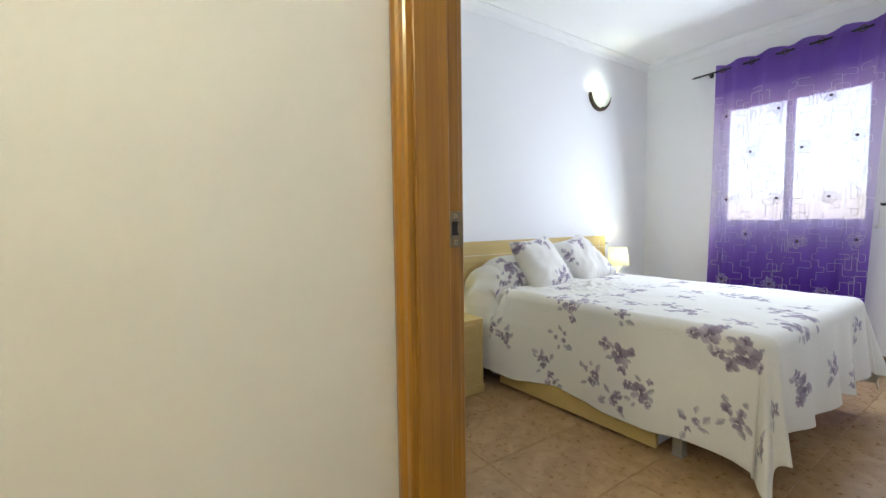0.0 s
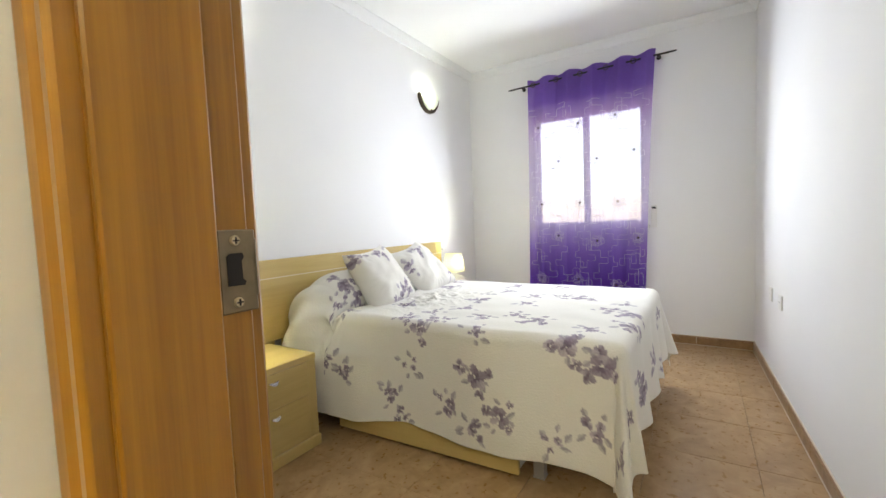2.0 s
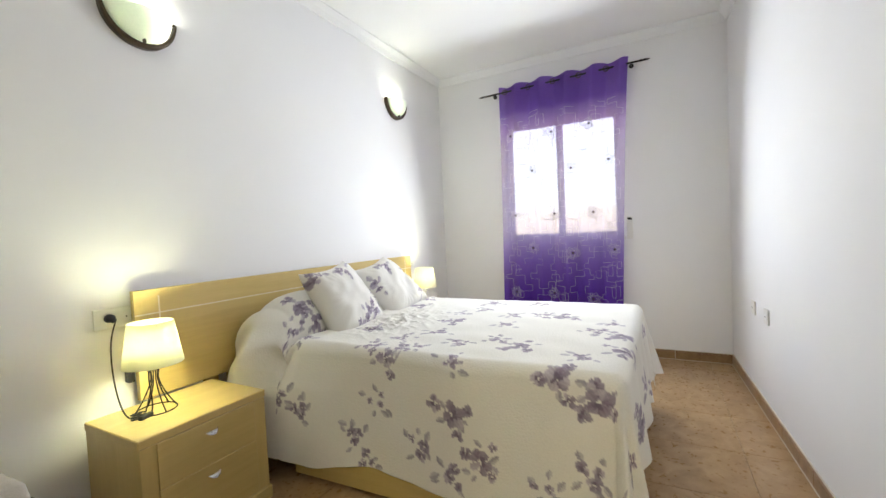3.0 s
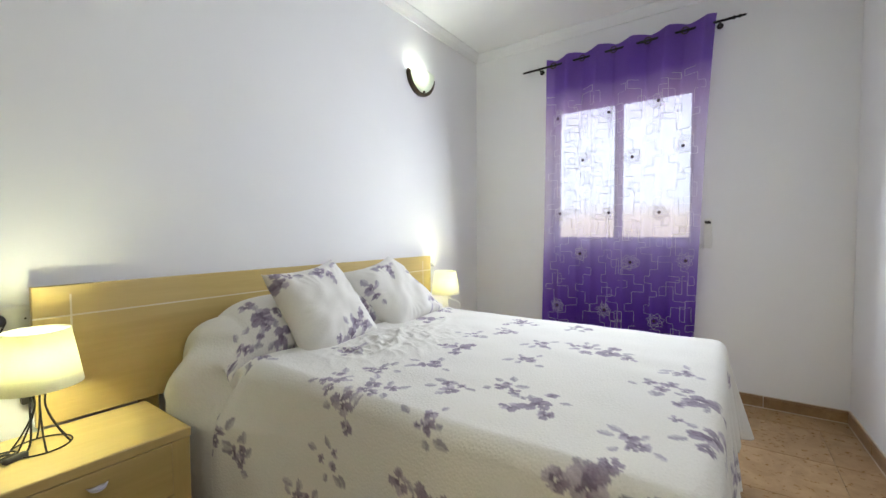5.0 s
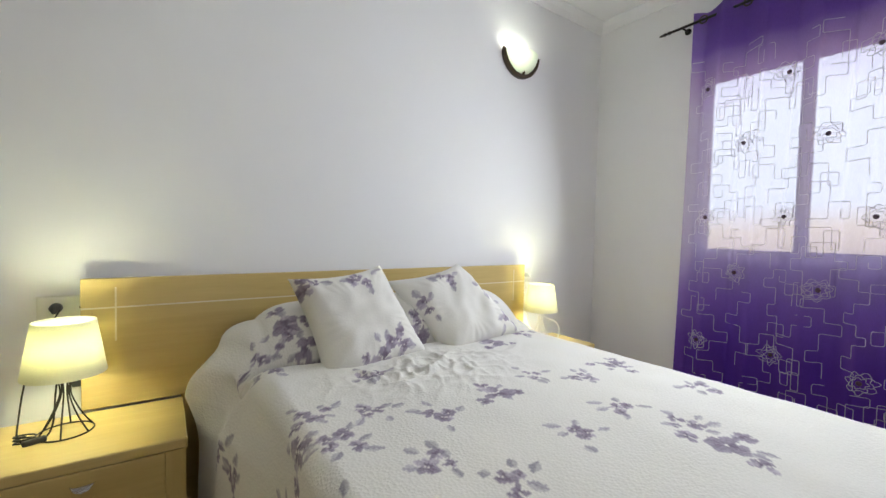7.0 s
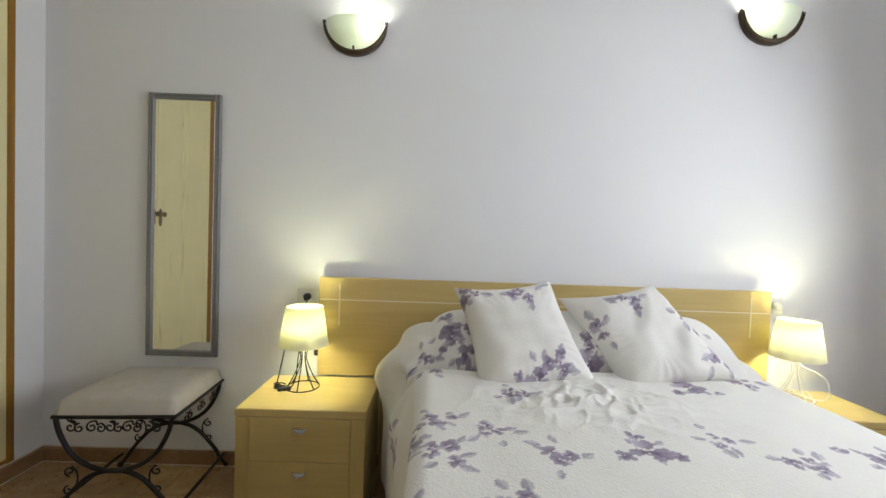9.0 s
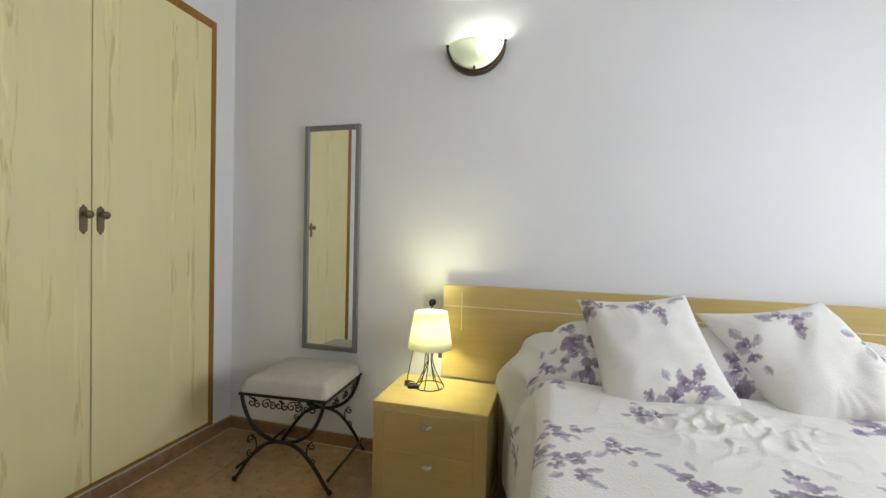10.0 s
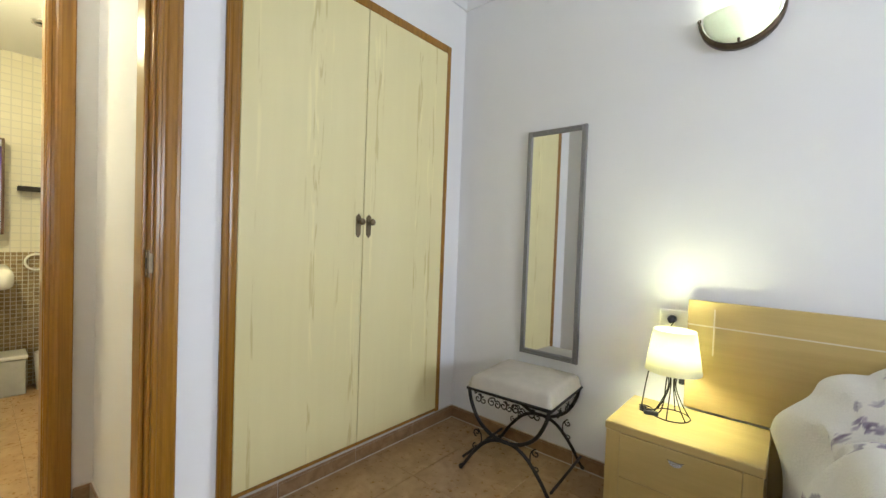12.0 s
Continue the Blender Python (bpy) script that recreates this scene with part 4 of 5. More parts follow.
def table_lamp(x, y, z, wire_mat, label, cord_points, switch_at):
    t = thing("table_lamp", (x, y, z), label, "lamp", "bedside lamps")
    lo, hi = z + 0.178, z + 0.338
    w = lathe([(0.099, lo), (0.074, hi), (0.0725, hi), (0.0975, lo), (0.099, lo)], (x, y, 0), 40)
    part("shade", w, SHADE, t, "lit cream fabric drum shade", True)
    base = None
    for r, h in ((0.066, 0.003), (0.020, 0.203)):
        hoop = tube([(x + r * math.cos(radians(q)), y + r * math.sin(radians(q)), z + h) for q in range(0, 360, 12)], 0.0023, 6, None, True)
        hoop_ob = part("hoop", hoop, wire_mat, base or t, "", True)
        base = base or hoop_ob
    for k in range(6):
        a = radians(60 * k + 15)
        pts = [(0.020, 0.205), (0.018, 0.170), (0.012, 0.138), (0.012, 0.118), (0.022, 0.085), (0.040, 0.045), (0.056, 0.018), (0.066, 0.003)]
        line = rounded([(x + r * math.cos(a + 1.2 * (0.2 - h)), y + r * math.sin(a + 1.2 * (0.2 - h)), z + h) for r, h in pts], 1)
        part("wire_leg", tube(line, 0.0023, 6), wire_mat, t, "", True)
    w = tube([(x, y, z + 0.195), (x, y, z + 0.235)], 0.013, 14)
    part("socket", w, PLASTIC, t)
    w = ball((x, y, z + 0.245), 0.014, None, (1, 1, 1.15), 16, 10)
    part("bulb", w, BULB, t, "", True)
    w = tube(rounded(cord_points, 3), 0.0026, 6)
    cord = part("cord", w, wire_mat, t, "", True)
    if switch_at:
        sx, sy, sz = switch_at
        w = box(sx - 0.026, sy - 0.010, sz, sx + 0.026, sy + 0.010, sz + 0.016, 0.005, 2)
        w.transform(Matrix.Translation((sx, sy, 0)) @ pose(0, 0, 0, 0, 0, 20) @ Matrix.Translation((-sx, -sy, 0)))
        part("switch", w, BLACK, cord, "black inline switch")
        loops = [(sx - 0.02 + 0.024 * math.cos(q * 0.7), sy + 0.006 + 0.014 * math.sin(q * 0.7), sz + 0.004 + 0.002 * q * 0.5) for q in range(26)]
        part("cord_coil", tube(loops, 0.0024, 6), BLACK, cord, "", True)
    lamp_light("table_lamp_light", (x, y, z + 0.262), LAMP_WATTS, YELLOW, 0.04)
    return t


NT = 0.459
table_lamp(1.322, 2.125, NT, IRON, "lit bedside lamp with cream shade on a black wire base",
           [(1.322, 2.125, NT + 0.205), (1.30, 2.13, NT + 0.16), (1.30, 2.10, NT + 0.02), (1.27, 2.075, NT + 0.004), (1.22, 2.10, NT + 0.004), (1.215, 2.15, NT + 0.05), (1.22, 2.20, NT + 0.16), (1.25, 2.27, NT + 0.27), (1.285, 2.295, NT + 0.345)], (1.262, 2.080, NT))
table_lamp(3.425, 2.165, NT, ENAMEL, "lit bedside lamp with cream shade on a white wire base",
           [(3.425, 2.165, NT + 0.205), (3.41, 2.14, NT + 0.15), (3.49, 2.08, NT + 0.12), (3.51, 2.09, NT + 0.03), (3.50, 2.12, NT + 0.004), (3.47, 2.20, NT + 0.004), (3.44, 2.28, NT + 0.05), (3.44, 2.31, NT + 0.33)], None)

# ---- wall sconces ----


def sconce(x, z, side, label):
    """z: the rim's upper ends; side: how far the bulb sits off the middle."""
    t = thing("wall_sconce", (x, NORTH, z - 0.15), label, "wall lamp", "wall sconces above the bed")
    R = 0.143
    w = bmesh.new()
    n, rows = 40, []
    for i in range(n + 1):
        a = math.pi + math.pi * i / n
        thick = 0.006 + 0.017 * math.sin(math.pi * i / n) ** 0.8
        sec = []
        for dr, dy in ((0, 0.0), (0, 0.026), (0.3, 0.034), (0.7, 0.034), (1, 0.026), (1, 0.0)):
            r = R - thick * (1 - dr)
            sec.append(w.verts.new((x + r * math.cos(a), NORTH - dy, z + r * math.sin(a))))
        rows.append(sec)
    for a, b in zip(rows, rows[1:]):
        for k in range(6):
            w.faces.new((a[k], b[k], b[(k + 1) % 6], a[(k + 1) % 6]))
    w.faces.new(rows[0])
    w.faces.new(rows[-1][::-1])
    bmesh.ops.recalc_face_normals(w, faces=w.faces[:])
    rim = part("iron_rim", w, BRONZE, t, "dark bronze crescent rim", True)
    for s in (-1, 1):
        part("finial", ball((x + s * (R - 0.003), NORTH - 0.016, z + 0.004), 0.008), BRONZE, rim, "", True)
    w = bmesh.new()
    rows = []
    for i in range(21):
        ph = math.pi / 2 * i / 20
        row = []
        for k in range(29):
            a = math.pi + math.pi * k / 28
            rr = R - 0.016
            row.append(w.verts.new((x + rr * math.cos(a) * math.cos(ph), NORTH - 0.012 - 0.075 * math.sin(ph), z + 0.006 + (rr - 0.004) * math.sin(a) * math.cos(ph))))
        rows.append(row)
    for a, b in zip(rows, rows[1:]):
        for k in range(28):
            w.faces.new((a[k], a[k + 1], b[k + 1], b[k]))
    bmesh.ops.remove_doubles(w, verts=w.verts[:], dist=0.0005)
    bmesh.ops.solidify(w, geom=w.faces[:], thickness=0.003)
    part("glass_bowl", w, ALABASTER, t, "frosted glass half bowl, lit", True)
    part("clip", box(x - 0.004, NORTH - 0.05, z - 0.128, x + 0.004, NORTH - 0.034, z - 0.112, 0.001), BRONZE, t)
    part("backplate", box(x - 0.05, NORTH - 0.01, z - 0.09, x + 0.05, NORTH - 0.001, z - 0.03), ENAMEL, t)
    w = tube([(x, NORTH - 0.01, z - 0.055), (x, NORTH - 0.055, z - 0.055), (x + 0.6 * side, NORTH - 0.055, z - 0.040)], 0.010, 10)
    part("socket", w, PLASTIC, t)
    part("bulb", ball((x + side, NORTH - 0.055, z - 0.030), 0.018, None, (1.3, 1, 1), 14, 10), BULB, t, "", True)
    lamp_light("sconce_light", (x + side, NORTH - 0.055, z - 0.026), SCONCE_WATTS, WARM, 0.03)
    return t


sconce(1.457, 2.052, 0.055, "lit half-bowl wall sconce with dark crescent rim")
sconce(3.350, 2.177, -0.055, "lit half-bowl wall sconce hung higher, near the window")

# ---- mirror ----
mirror = thing("wall_mirror", (0.70, NORTH, 0.512), "tall narrow wall mirror in a grey ribbed frame", "mirror")
MX0, MX1, MZ0, MZ1, MF = 0.536, 0.861, 0.513, 1.709, 0.027
prof = [(0, 0.0), (0, 0.014), (0.003, 0.018), (0.009, 0.018), (0.011, 0.015), (0.015, 0.015), (0.017, 0.018), (0.022, 0.018), (MF, 0.010), (MF, 0.0)]
for name, axis, lo, hi, org, sgn in (("frame_rail", "x", MX0 + MF, MX1 - MF, MZ0, 1), ("frame_rail", "x", MX0 + MF, MX1 - MF, MZ1, -1)):
    part(name, prism([(NORTH - 0.002 - o, org + sgn * a) for a, o in prof], axis, lo, hi), MIRROR_FRAME, mirror)
for org, sgn in ((MX0, 1), (MX1, -1)):
    part("frame_stile", prism([(org + sgn * a, NORTH - 0.002 - o) for a, o in prof], "z", MZ0, MZ1), MIRROR_FRAME, mirror)
part("mirror_glass", box(MX0 + MF - 0.004, NORTH - 0.009, MZ0 + MF - 0.004, MX1 - MF + 0.004, NORTH - 0.005, MZ1 - MF + 0.004), SILVERED, mirror, "silvered mirror glass")

# ---- stool ----


def stool(cx, cy, yaw):
    t = thing("stool", (cx, cy, 0), "black wrought-iron stool with scrollwork and beige padded seat", "stool")
    hw, hd, rim = 0.211, 0.193, 0.404
    turn = pose(cx, cy, 0, 0, 0, yaw)

    def put(p):
        return turn @ Vector(p)
    w = bmesh.new()
    tube([put(p) for p in ((-hw, -hd, rim), (hw, -hd, rim), (hw, hd, rim), (-hw, hd, rim))], 0.008, 4, w, True)
    part("seat_frame", w, IRON, t)
    n = 34
    g = np.linspace(-1, 1, n)
    w = bmesh.new()
    rows = []
    for b in g:
        row = []
        for a in g:
            edge = max(abs(a), abs(b))
            h = 0.066 * (1 - edge ** 10) ** 0.45 + 0.014 * (1 - a * a) * (1 - b * b)
            k = 1.02 - 0.03 * edge ** 8
            row.append(w.verts.new(put((a * hw * k, b * hd * k, rim + 0.006 + h))))
        rows.append(row)
    for i in range(n - 1):
        for j in range(n - 1):
            w.faces.new((rows[i][j], rows[i][j + 1], rows[i + 1][j + 1], rows[i + 1][j]))
    base = box(-hw * 0.98, -hd * 0.98, rim + 0.002, hw * 0.98, hd * 0.98, rim + 0.022, 0.006, 2)
    base.transform(turn)
    joined(w, base)
    part("seat_pad", w, UPHOLSTERY, t, "beige padded seat", True)
    for y in (-hd, hd):
        w = bmesh.new()
        up = [(-hw + 0.01, y, rim), (-hw + 0.022, y, rim - 0.06), (-hw + 0.07, y, rim - 0.15), (-0.05, y, 0.205), (0.05, y, 0.205), (hw - 0.07, y, rim - 0.15), (hw - 0.022, y, rim - 0.06), (hw - 0.01, y, rim)]
        tube([put(p) for p in rounded(up, 3)], 0.0085, 8, w)
        part("upper_arc", w, IRON, t, "", True)
        w = bmesh.new()
        f = hw + 0.022
        dn = [(-f, y, 0.012), (-f + 0.018, y, 0.03), (-f + 0.065, y, 0.105), (-0.09, y, 0.190), (0, y, 0.212), (0.09, y, 0.190), (f - 0.065, y, 0.105), (f - 0.018, y, 0.03), (f, y, 0.012)]
        tube([put(p) for p in rounded(dn, 3)], 0.0085, 8, w)
        leg = part("leg_arc", w, IRON, t, "", True)
        for s in (-1, 1):
            part("foot", ball(put((s * f, y, 0.012)), 0.0125), IRON, leg, "", True)
        # scrolls under the rim and beside the legs

        def scroll(x, z, r, turns, flip, start):
            pts = []
            for k in range(26):
                q = k / 25
                a = start + flip * q * turns * 2 * math.pi
                pts.append(put((x + r * (1 - 0.8 * q) * math.cos(a), y - 0.001, z + r * (1 - 0.8 * q) * math.sin(a))))
            return pts
        lines = []
        for k, x in enumerate((-0.135, -0.062, 0.0, 0.062, 0.135)):
            s = 1 if k % 2 else -1
            lines.append(scroll(x - 0.015, rim - 0.036, 0.020, 1.2, s, 1.57))
            lines.append(scroll(x + 0.015, rim - 0.040, 0.018, 1.2, -s, 1.57))
            lines.append([put(p) for p in rounded([(x - 0.015, y, rim - 0.016), (x, y, rim - 0.012), (x + 0.004, y, rim - 0.03), (x + 0.015, y, rim - 0.022)], 2)])
        for s in (-1, 1):
            lines.append(scroll(s * 0.15, 0.205, 0.019, 1.15, s, 1.57 * s))
            lines.append(scroll(s * 0.155, 0.135, 0.017, 1.15, -s, -1.57 * s))
            lines.append([put(p) for p in rounded([(s * 0.145, y, 0.224), (s * 0.122, y, 0.20), (s * 0.126, y, 0.15), (s * 0.15, y, 0.118)], 2)])
        for line in lines:
            part("scroll", tube(line, 0.0032, 5), IRON, t, "", True)
    for s in (-1, 1):
        x = s * (hw + 0.012)
        w = tube([put((x, -hd, 0.062)), put((x, hd, 0.062))], 0.0065, 8)
        part("stretcher", w, IRON, t, "", True)
        for k, y in enumerate((-0.10, 0.0, 0.10)):
            for q in (-1, 1):
                pts = []
                for i in range(24):
                    h = i / 23
                    a = 1.57 + q * h * 7.5
                    pts.append(put((s * hw, y + q * 0.016 + 0.019 * (1 - 0.8 * h) * math.cos(a), rim - 0.036 + 0.019 * (1 - 0.8 * h) * math.sin(a))))
                part("scroll", tube(pts, 0.0032, 5), IRON, t, "", True)
    return t


stool(0.692, 2.115, 4)

# ---- curtain, rod ----
CX, CT, CB = 4.072, 2.372, 0.06
YL, YR = 1.672, 0.600


def rod_z(y):
    return 2.313 + (1.86 - y) / 1.40 * 0.029


def curtain_at(s, z):
    """s: 0 at the window wall's north edge of the cloth, 1 at the south edge."""
    q = (CT - z) / (CT - CB)
    yl, yr = YL + 0.03 * q, YR + 0.10 * q ** 0.7
    amp = 0.034 - 0.008 * min(1.0, q * 1.5)
    ph = 2 * math.pi * 5 * s
    x = CX + amp * math.sin(ph + 0.5 * q * math.sin(7 * s)) + 0.005 * math.sin(13 * s + 5 * q) + 0.005 * q * math.sin(83 * s + 2 * math.sin(4 * q))
    y = yl + (yr - yl) * (s + 0.006 * math.sin(2 * ph) * (1 - 0.4 * q))
    return Vector((x, y, z))


def dye_glow(z):
    """Voile colour and cover at a height: ombre dye plus painted backlight at window edges."""
    # steps near 0.94-1.03 and 2.10-2.125 paint the lit opening against darker wall
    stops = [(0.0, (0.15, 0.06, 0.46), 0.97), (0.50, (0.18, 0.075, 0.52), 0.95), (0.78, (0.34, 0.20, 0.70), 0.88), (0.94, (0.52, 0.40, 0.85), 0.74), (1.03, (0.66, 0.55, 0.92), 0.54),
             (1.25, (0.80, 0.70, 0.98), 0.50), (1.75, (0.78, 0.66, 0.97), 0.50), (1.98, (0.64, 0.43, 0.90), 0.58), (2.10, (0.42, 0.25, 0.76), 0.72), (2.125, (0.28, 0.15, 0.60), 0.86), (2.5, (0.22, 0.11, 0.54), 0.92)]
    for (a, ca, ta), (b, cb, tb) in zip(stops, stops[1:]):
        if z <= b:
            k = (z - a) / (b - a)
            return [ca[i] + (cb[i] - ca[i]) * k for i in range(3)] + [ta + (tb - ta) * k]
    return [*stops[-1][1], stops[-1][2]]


curtain = thing("curtain", (CX, 1.14, 0), "sheer violet ombre eyelet curtain embroidered with flowers and meanders", "curtain")
ncol, nrow = 150, 110
places, dye_glows = [], []
for i in range(nrow):
    for j in range(ncol):
        s, q = j / (ncol - 1), i / (nrow - 1)
        z = CB + (CT - CB) * q
        p = curtain_at(s, z)
        if q > 0.93:
            p.z += (rod_z(p.y) - 2.325) * (q - 0.93) / 0.07 + 0.008 * math.sin(2 * math.pi * 5 * s + 1.5) * (q - 0.93) / 0.07
        places.append(p - curtain.location)
        dye_glows.append(dye_glow(z))
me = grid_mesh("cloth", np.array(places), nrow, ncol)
at = me.attributes.new("dye_glow", "FLOAT_COLOR", "POINT")
at.data.foreach_set("color", np.array(dye_glows, np.float32).ravel())
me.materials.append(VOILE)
cloth_ob = new("cloth", me)
cloth_ob.parent = curtain

for k in range(10):
    s = (k + 0.5) / 10
    p = curtain_at(s, 2.33)
    p.z = rod_z(p.y)
    p.x = CX
    tang = curtain_at(s + 0.01, 2.33) - curtain_at(s - 0.01, 2.33)
    ang = math.atan2(tang.y, tang.x)
    ring = [p + Vector((0.020 * math.cos(a) * math.cos(ang), 0.020 * math.cos(a) * math.sin(ang), 0.020 * math.sin(a))) for a in (2 * math.pi * i / 20 for i in range(20))]
    part("eyelet", tube(ring, 0.0045, 6, None, True), BRONZE, curtain, "dark metal eyelet" if k == 0 else "", True)


def on_cloth(y, z, off=0.004):
    s = (YL + 0.03 * (CT - z) / (CT - CB) - y) / (YL - YR - 0.07 * (CT - z) / (CT - CB))
    p = curtain_at(min(max(s, 0.002), 0.998), z)
    return Vector((p.x - off, p.y, p.z))


rng = random.Random(5)
FLOWERS = [(1.578, 1.919), (1.225, 1.91), (0.901, 1.918), (0.753, 1.618), (1.553, 1.206), (1.212, 1.204), (0.88, 1.195), (1.39, 1.593), (1.055, 1.577), (1.572, 0.52), (1.241, 0.51), (0.909, 0.474), (0.735, 0.883), (1.067, 0.86), (1.407, 0.911)]
for y, z in FLOWERS:
    w = bmesh.new()
    for ring_r in (0.046, 0.034, 0.023):
        ph = rng.random() * 6.28
        pts = []
        for k in range(44):
            a = 2 * math.pi * k / 44
            r = ring_r * (1 + 0.16 * math.sin(7 * a + ph) + 0.06 * math.sin(11 * a + 2 * ph))
            pts.append(on_cloth(y + r * math.cos(a), z + r * math.sin(a), 0.005))
        tube(pts, 0.0014, 4, w, True)
    fl = part("embroidered_flower", w, CORD, curtain)
    part("bead", ball(on_cloth(y, z, 0.006), 0.011, None, (0.5, 1, 1), 10, 6), BEAD, fl, "", True)


def turned(pts, r=0.012):
    """A line of straight runs with its corners rounded to one radius."""
    out = [pts[0]]
    for a, b, c in zip(pts, pts[1:], pts[2:]):
        d0, d1 = (a - b), (c - b)
        k0, k1 = min(r, d0.length / 2), min(r, d1.length / 2)
        p, q = b + d0.normalized() * k0, b + d1.normalized() * k1
        out += [p + (b - p) * f for f in (0.0, 0.5)] + [b.lerp((p + q) / 2, 0.3)] + [q + (b - q) * f for f in (0.5, 0.0)]
    return out + [pts[-1]]


for col in range(9):
    yc = YL - 0.07 - col * 0.113
    z = 0.10 + rng.random() * 0.1
    while z < 2.0:
        y, side = yc + rng.uniform(-0.01, 0.01), rng.choice((-1, 1))
        pts = [(y, z)]
        for _ in range(rng.randint(3, 6)):
            reach = rng.uniform(0.045, 0.085)
            tall = rng.uniform(0.035, 0.06)
            z += rng.uniform(0.04, 0.09)
            pts += [(y, z), (y + side * reach, z)]
            if rng.random() < 0.45:
                deep = rng.uniform(0.05, 0.11)
                pts += [(y + side * reach, z - deep), (y + side * (reach - 0.032), z - deep), (y + side * (reach - 0.032), z - 0.03)]
                y, z = y + side * (reach - 0.032), z - 0.03
            else:
                pts += [(y + side * reach, z + tall), (y + side * 0.015, z + tall)]
                y, z = y + side * 0.015, z + tall
            side = -side if abs(y - yc) < 0.03 else (1 if y < yc else -1)
            if z > 2.02:
                break
        flat = turned([Vector((0, a, b)) for a, b in pts])
        w = tube([on_cloth(p.y, p.z, 0.0045) for p in flat], 0.0013, 4)
        part("embroidered_cord", w, CORD, curtain)
        z += rng.uniform(0.02, 0.05)

rod = thing("curtain_rod", (CX, 1.16, 2.32), "slim dark metal curtain rod with spear finials", "curtain rod")
ends = [(CX, 1.80, rod_z(1.80)), (CX, 0.52, rod_z(0.52))]
part("pole", tube(ends, 0.0075, 10), IRON, rod, "", True)
for y, s in ((1.80, 1), (0.52, -1)):
    line = [(CX, y + s * d, rod_z(y + s * d)) for d in (0, 0.006, 0.012, 0.022, 0.034, 0.044, 0.056, 0.068)]
    part("finial", tube(line, [0.0075, 0.012, 0.0075, 0.006, 0.010, 0.006, 0.007, 0.0015], 10), IRON, rod, "", True)
for y in (1.735, 0.585):
    w = tube([(EAST - 0.004, y, rod_z(y)), (CX + 0.008, y, rod_z(y))], 0.005, 8)
    tube([(EAST, y, rod_z(y)), (EAST - 0.006, y, rod_z(y))], 0.018, 14, w)
    part("bracket", w, IRON, rod, "", True)

# shutter strap winder on the window wall
strap = thing("shutter_strap_box", (EAST, 0.627, 0.96), "white recessed shutter strap winder plate with dark strap", "shutter winder")
part("plate", box(EAST - 0.012, 0.606, 0.962, EAST, 0.650, 1.150, 0.003), PLASTIC, strap)
part("strap_slot", box(EAST - 0.0135, 0.612, 1.118, EAST - 0.0125, 0.642, 1.132), DARK, strap)
part("strap", box(EAST - 0.024, 0.618, 1.124, EAST - 0.0136, 0.646, 1.136, 0.002), BLACK, strap)

# ---- sockets ----


def socket_plate(name, m, gangs, label, group=""):
    """A wall plate that lies in its own xz plane and looks along -y."""
    t = new(name)
    t.matrix_world = m
    tagged(t, label, "socket", group)
    wd = 0.041 * gangs
    w = box(-wd, -0.009, -0.041, wd, 0, 0.041, 0.004, 2)
    me_ob = raw_part("plate", w, PLASTIC, t)
    for g in range(gangs):
        x = (g - (gangs - 1) / 2) * 0.072
        w = bmesh.new()
        bmesh.ops.create_cone(w, cap_ends=True, segments=24, radius1=0.021, radius2=0.021, depth=0.0012, matrix=pose(x, -0.0095, 0, 90, 0, 0))
        raw_part("well", w, ENAMEL, me_ob)
        w = bmesh.new()
        for dx in (-0.0095, 0.0095):
            bmesh.ops.create_cone(w, cap_ends=True, segments=10, radius1=0.0028, radius2=0.0028, depth=0.001, matrix=pose(x + dx, -0.0105, 0, 90, 0, 0))
        raw_part("contact_hole", w, DARK, me_ob)
    return t


def raw_part(name, bm, mat, parent, label="", smooth=False):
    """A part drawn in its thing's own places."""
    me = bpy.data.meshes.new(name)
    bm.to_mesh(me)
    bm.free()
    me.materials.append(mat)
    for p in me.polygons:
        p.use_smooth = smooth
    ob = new(name, me)
    ob.parent = parent
    if label:
        ob["label"] = label
    return ob


socket_plate("wall_socket", pose(1.305, NORTH, 0.806), 2, "white double wall socket with the lamp plugged in, beside the headboard", "sockets by the headboard")
socket_plate("wall_socket", pose(3.450, NORTH, 0.835), 1, "white wall socket with the lamp plugged in, beside the headboard", "sockets by the headboard")
for x in (3.22, 3.50):
    socket_plate("wall_socket", pose(x, south_at(x), 0.548, 0, 0, 180 + math.degrees(SKEW)), 1, "white wall socket low on the bare side wall", "sockets on the side wall")


def plug(x, y, z, mat, label):
    t = thing("plug", (x, y, z), label, "plug")
    w = tube([(x, y, z), (x, y - 0.018, z), (x, y - 0.030, z - 0.004), (x, y - 0.036, z - 0.014)], [0.017, 0.016, 0.010, 0.005], 14)
    part("body", w, mat, t, "", True)
    return t


plug(1.272, NORTH - 0.010, 0.808, BLACK, "black mains plug in the socket beside the headboard")
plug(3.450, NORTH - 0.010, 0.837, ENAMEL, "white mains plug in the socket beside the headboard")
t = thing("adapter", (1.328, NORTH - 0.01, 0.565), "black mains adapter low on the wall behind the nightstand", "adapter")
part("body", box(1.312, NORTH - 0.034, 0.54, 1.336, NORTH - 0.002, 0.592, 0.003), BLACK, t)

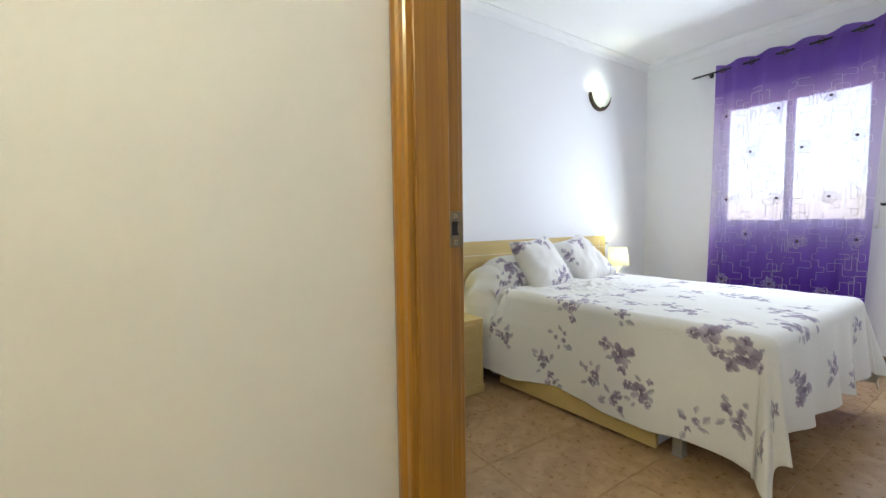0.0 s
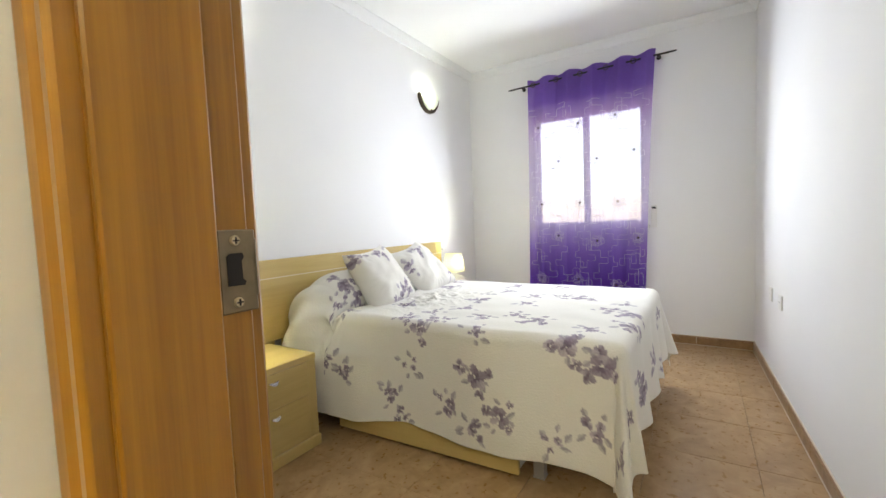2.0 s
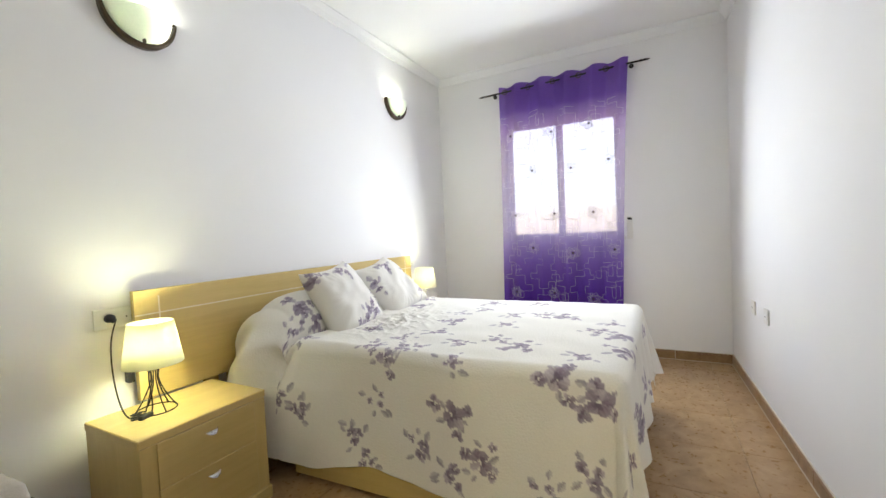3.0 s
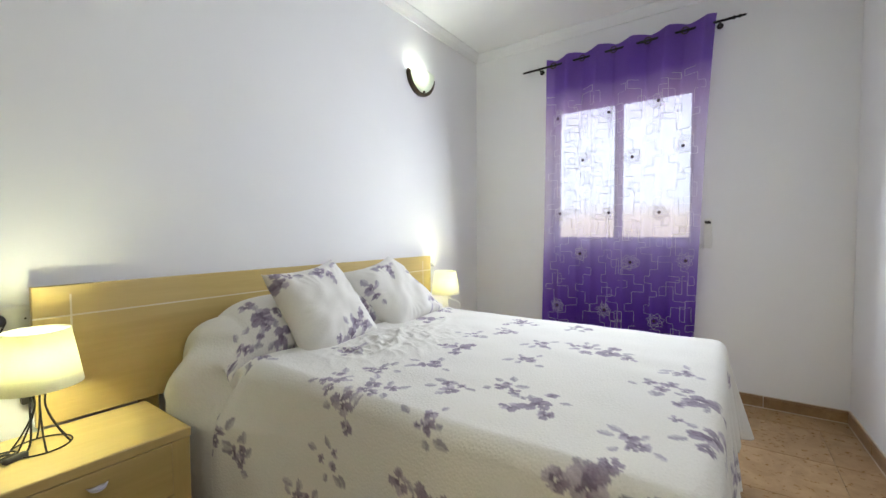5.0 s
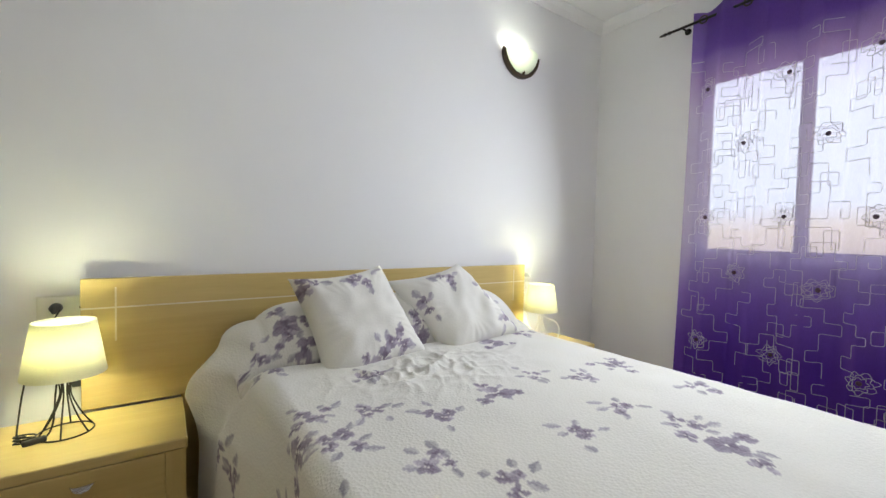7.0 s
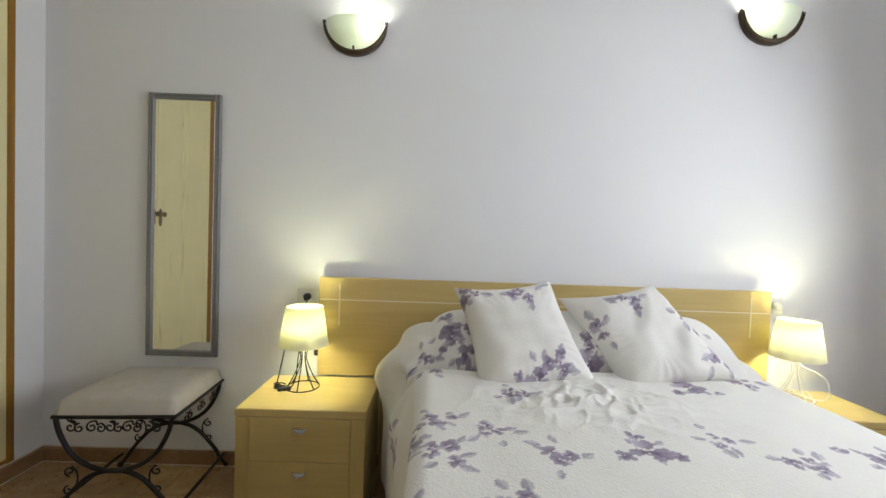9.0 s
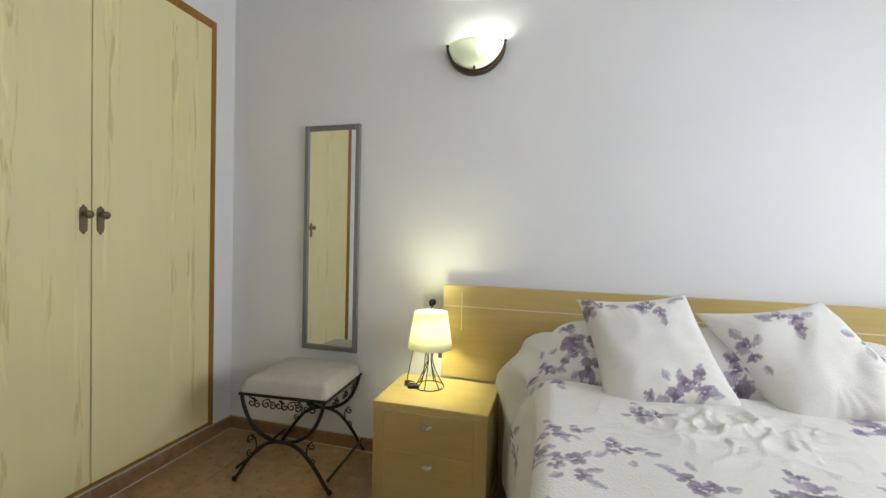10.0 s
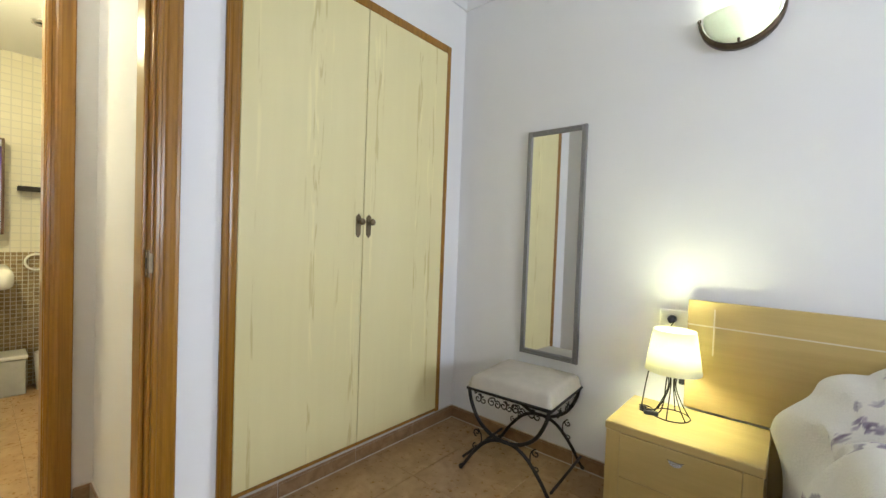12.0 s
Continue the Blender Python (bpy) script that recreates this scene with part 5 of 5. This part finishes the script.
# ---- corridor and bathroom ----
HALL_LAMP = (-0.20, -0.25)
hall_lamp = thing("ceiling_lamp", (*HALL_LAMP, TOP), "round white ceiling lamp in the corridor, lit", "ceiling lamp")
part("base", lathe([(0.001, 0), (0.11, 0), (0.11, -0.02), (0.001, -0.02)], (*HALL_LAMP, TOP), 32), ENAMEL, hall_lamp)
part("diffuser", lathe([(0.10, -0.021), (0.098, -0.045), (0.07, -0.07), (0.03, -0.082), (0.001, -0.084)], (*HALL_LAMP, TOP), 32), glowing("corridor_lamp_glass", (1.0, 0.9, 0.7), 3.0), hall_lamp, "", True)
lamp_light("corridor_lamp_light", (*HALL_LAMP, TOP - 0.16), HALL_WATTS, (1.0, 0.965, 0.88), 0.05)
BATH_LAMP = (-0.95, 0.08)
bath_lamp = thing("ceiling_lamp", (*BATH_LAMP, 2.25), "round white ceiling lamp in the bathroom, lit", "ceiling lamp")
part("base", lathe([(0.001, 0), (0.10, 0), (0.10, -0.02), (0.001, -0.02)], (*BATH_LAMP, 2.25), 32), ENAMEL, bath_lamp)
lamp_light("bathroom_lamp_light", (*BATH_LAMP, 2.10), BATH_WATTS, (1.0, 0.86, 0.50), 0.05)

spot = thing("recessed_spotlight", (-1.60, 0.586, 2.25), "small round chrome spotlight in the bathroom ceiling", "spotlight")
part("ring", lathe([(0.028, -0.004), (0.030, -0.012), (0.042, -0.012), (0.046, 0.0)], (-1.60, 0.586, 2.25), 28), CHROME, spot, "", True)
part("reflector", lathe([(0.001, -0.002), (0.028, -0.004)], (-1.60, 0.586, 2.25), 28), DARK, spot)

cabinet = thing("mirror_cabinet", (BATH_W_X, 0.20, 1.02), "bathroom mirror cabinet with dark side edge", "cabinet")
part("body", box(BATH_W_X, -0.30, 1.04, BATH_W_X + 0.10, 0.470, 1.66, 0.003), plain("dark_wood_side", (0.10, 0.055, 0.03), 0.4, 0, 40, 0.2, 0.05), cabinet)
part("mirror_door", box(BATH_W_X + 0.101, -0.29, 1.05, BATH_W_X + 0.106, 0.455, 1.65), SILVERED, cabinet)
basin = thing("washbasin", (-1.95, 0.20, 0.70), "white ceramic washbasin below the mirror cabinet", "washbasin")
w = box(-2.31, -0.12, 0.72, -1.80, 0.500, 0.845, 0.04, 3)
part("bowl", w, CERAMIC, basin, "", True)
part("pedestal", lathe([(0.075, 0.0), (0.085, 0.05), (0.07, 0.4), (0.09, 0.72)], (-2.12, 0.20, 0), 24, cap=True), CERAMIC, basin, "", True)
shelf = thing("bathroom_shelf", (BATH_W_X, 0.60, 1.34), "small dark wall shelf in the bathroom", "shelf")
part("board", box(BATH_W_X, 0.530, 1.335, BATH_W_X + 0.10, 0.72, 1.365, 0.003), DARK, shelf)
ring_t = thing("towel_ring", (BATH_W_X, 0.615, 0.87), "chrome towel ring on the mosaic wall", "towel ring")
part("ring", tube([(BATH_W_X + 0.03, 0.625 + 0.055 * math.cos(a), 0.855 + 0.055 * math.sin(a)) for a in (2 * math.pi * k / 24 for k in range(24))], 0.007, 8, None, True), CERAMIC, ring_t, "", True)
part("mount", tube([(BATH_W_X + 0.004, 0.625, 0.912), (BATH_W_X + 0.035, 0.625, 0.912)], 0.012, 10), CHROME, ring_t)
tub = thing("storage_tub", (-2.15, 0.45, 0), "grey plastic tub on the bathroom floor", "tub")
part("tub_body", box(-2.29, 0.30, 0.0, -2.10, 0.570, 0.235, 0.01, 2), GREY_BOX, tub)
part("tub_lid", box(-2.30, 0.29, 0.236, -2.09, 0.578, 0.262, 0.008, 2), ENAMEL, tub)
bin_t = thing("waste_bin", (-2.18, 0.69, 0), "white round bathroom waste bin", "bin")
part("bin_body", lathe([(0.070, 0.0), (0.082, 0.25), (0.078, 0.25), (0.066, 0.006)], (-2.18, 0.69, 0), 28, cap=True), CERAMIC, bin_t, "", True)

# ---- floor and skirting, piece by piece ----
floor = structure("floor", box(BATH_W_X - 0.1, HALL_S - 0.1, -0.12, EAST + 0.22, NORTH + 0.12, -0.003), GROUT, "brown mottled glazed floor tiles with fine joints", "floor")
PITCH, GAP = 0.40, 0.0022
tile_me = bpy.data.meshes.new("floor_tile")
w = box(-PITCH / 2 + GAP / 2, -PITCH / 2 + GAP / 2, -0.008, PITCH / 2 - GAP / 2, PITCH / 2 - GAP / 2, 0.0, 0.0012)
w.to_mesh(tile_me)
w.free()
tile_me.materials.append(FLOOR_TILE)
for i in range(17):
    for j in range(9):
        x, y = -2.25 + PITCH * i, -0.90 + PITCH * j
        if x < -0.7 and not -0.7 < y < 0.8:
            continue
        if y > 0.85 and x < -0.1:
            continue
        if x > 0.75 and y < -0.3:
            continue
        ob = new("floor_tile", tile_me)
        ob.location = (x, y, 0)
        ob.parent = floor
LEN, HT = 0.40, 0.07


def skirting(name, start, direction, out, length, label):
    """A run of skirting tiles along a wall."""
    d, o = Vector(direction), Vector(out)
    a = Vector(start)
    ang = math.degrees(math.atan2(d.y, d.x))
    w = box(0, -0.006, 0, length, 0, HT - 0.003)
    box(0, -0.0135, 0, length, -0.006, 0.0035, bm=w)
    box(0, -0.0055, HT - 0.003, length, 0, HT + 0.0035, bm=w)
    w.transform(pose(a.x, a.y, 0, 0, 0, ang))
    base = structure(name, w, PALE_GROUT, label, "skirting")
    n = int(math.ceil(length / LEN))
    for k in range(n):
        l0, l1 = k * LEN + 0.0015, min((k + 1) * LEN - 0.0015, length)
        if l1 - l0 < 0.02:
            continue
        w = box(l0, -0.011, 0.004, l1, -0.0062, HT - 0.010, 0.001)
        box(l0, -0.012, HT - 0.0098, l1, -0.001, HT, 0.003, bm=w)
        w.transform(pose(a.x, a.y, 0, 0, 0, ang))
        part("skirting_tile", w, BASE_TILE, base)
    return base


SKL = "brown glazed skirting tiles along the wall foot"
skirting("baseboard_east", (EAST, NORTH, 0), (0, -1, 0), (-1, 0, 0), NORTH - SOUTH, SKL)
skirting("baseboard_north", (WEST, NORTH, 0), (1, 0, 0), (0, -1, 0), EAST - WEST, SKL)
skirting("baseboard_south", (EAST, south_at(EAST), 0), (-1, -SKEW, 0), (0, 1, 0), EAST - 0.53, SKL)
skirting("baseboard_west", (WEST, 0.78, 0), (0, 1, 0), (1, 0, 0), NORTH - 0.78, SKL)
skirting("baseboard_hall_north", (HALL_W, HALL_N, 0), (1, 0, 0), (0, -1, 0), 0.385 - HALL_W, SKL)
skirting("baseboard_hall_west", (HALL_W, BY1 + 0.09, 0), (0, 1, 0), (1, 0, 0), HALL_N - BY1 - 0.09, SKL)
structure("wardrobe_sealant_strip", box(WEST - 0.02, WY0, HT + 0.001, WEST + 0.006, WY1, 0.081), KICK, "pale sealant strip under the wardrobe frame", "trim")
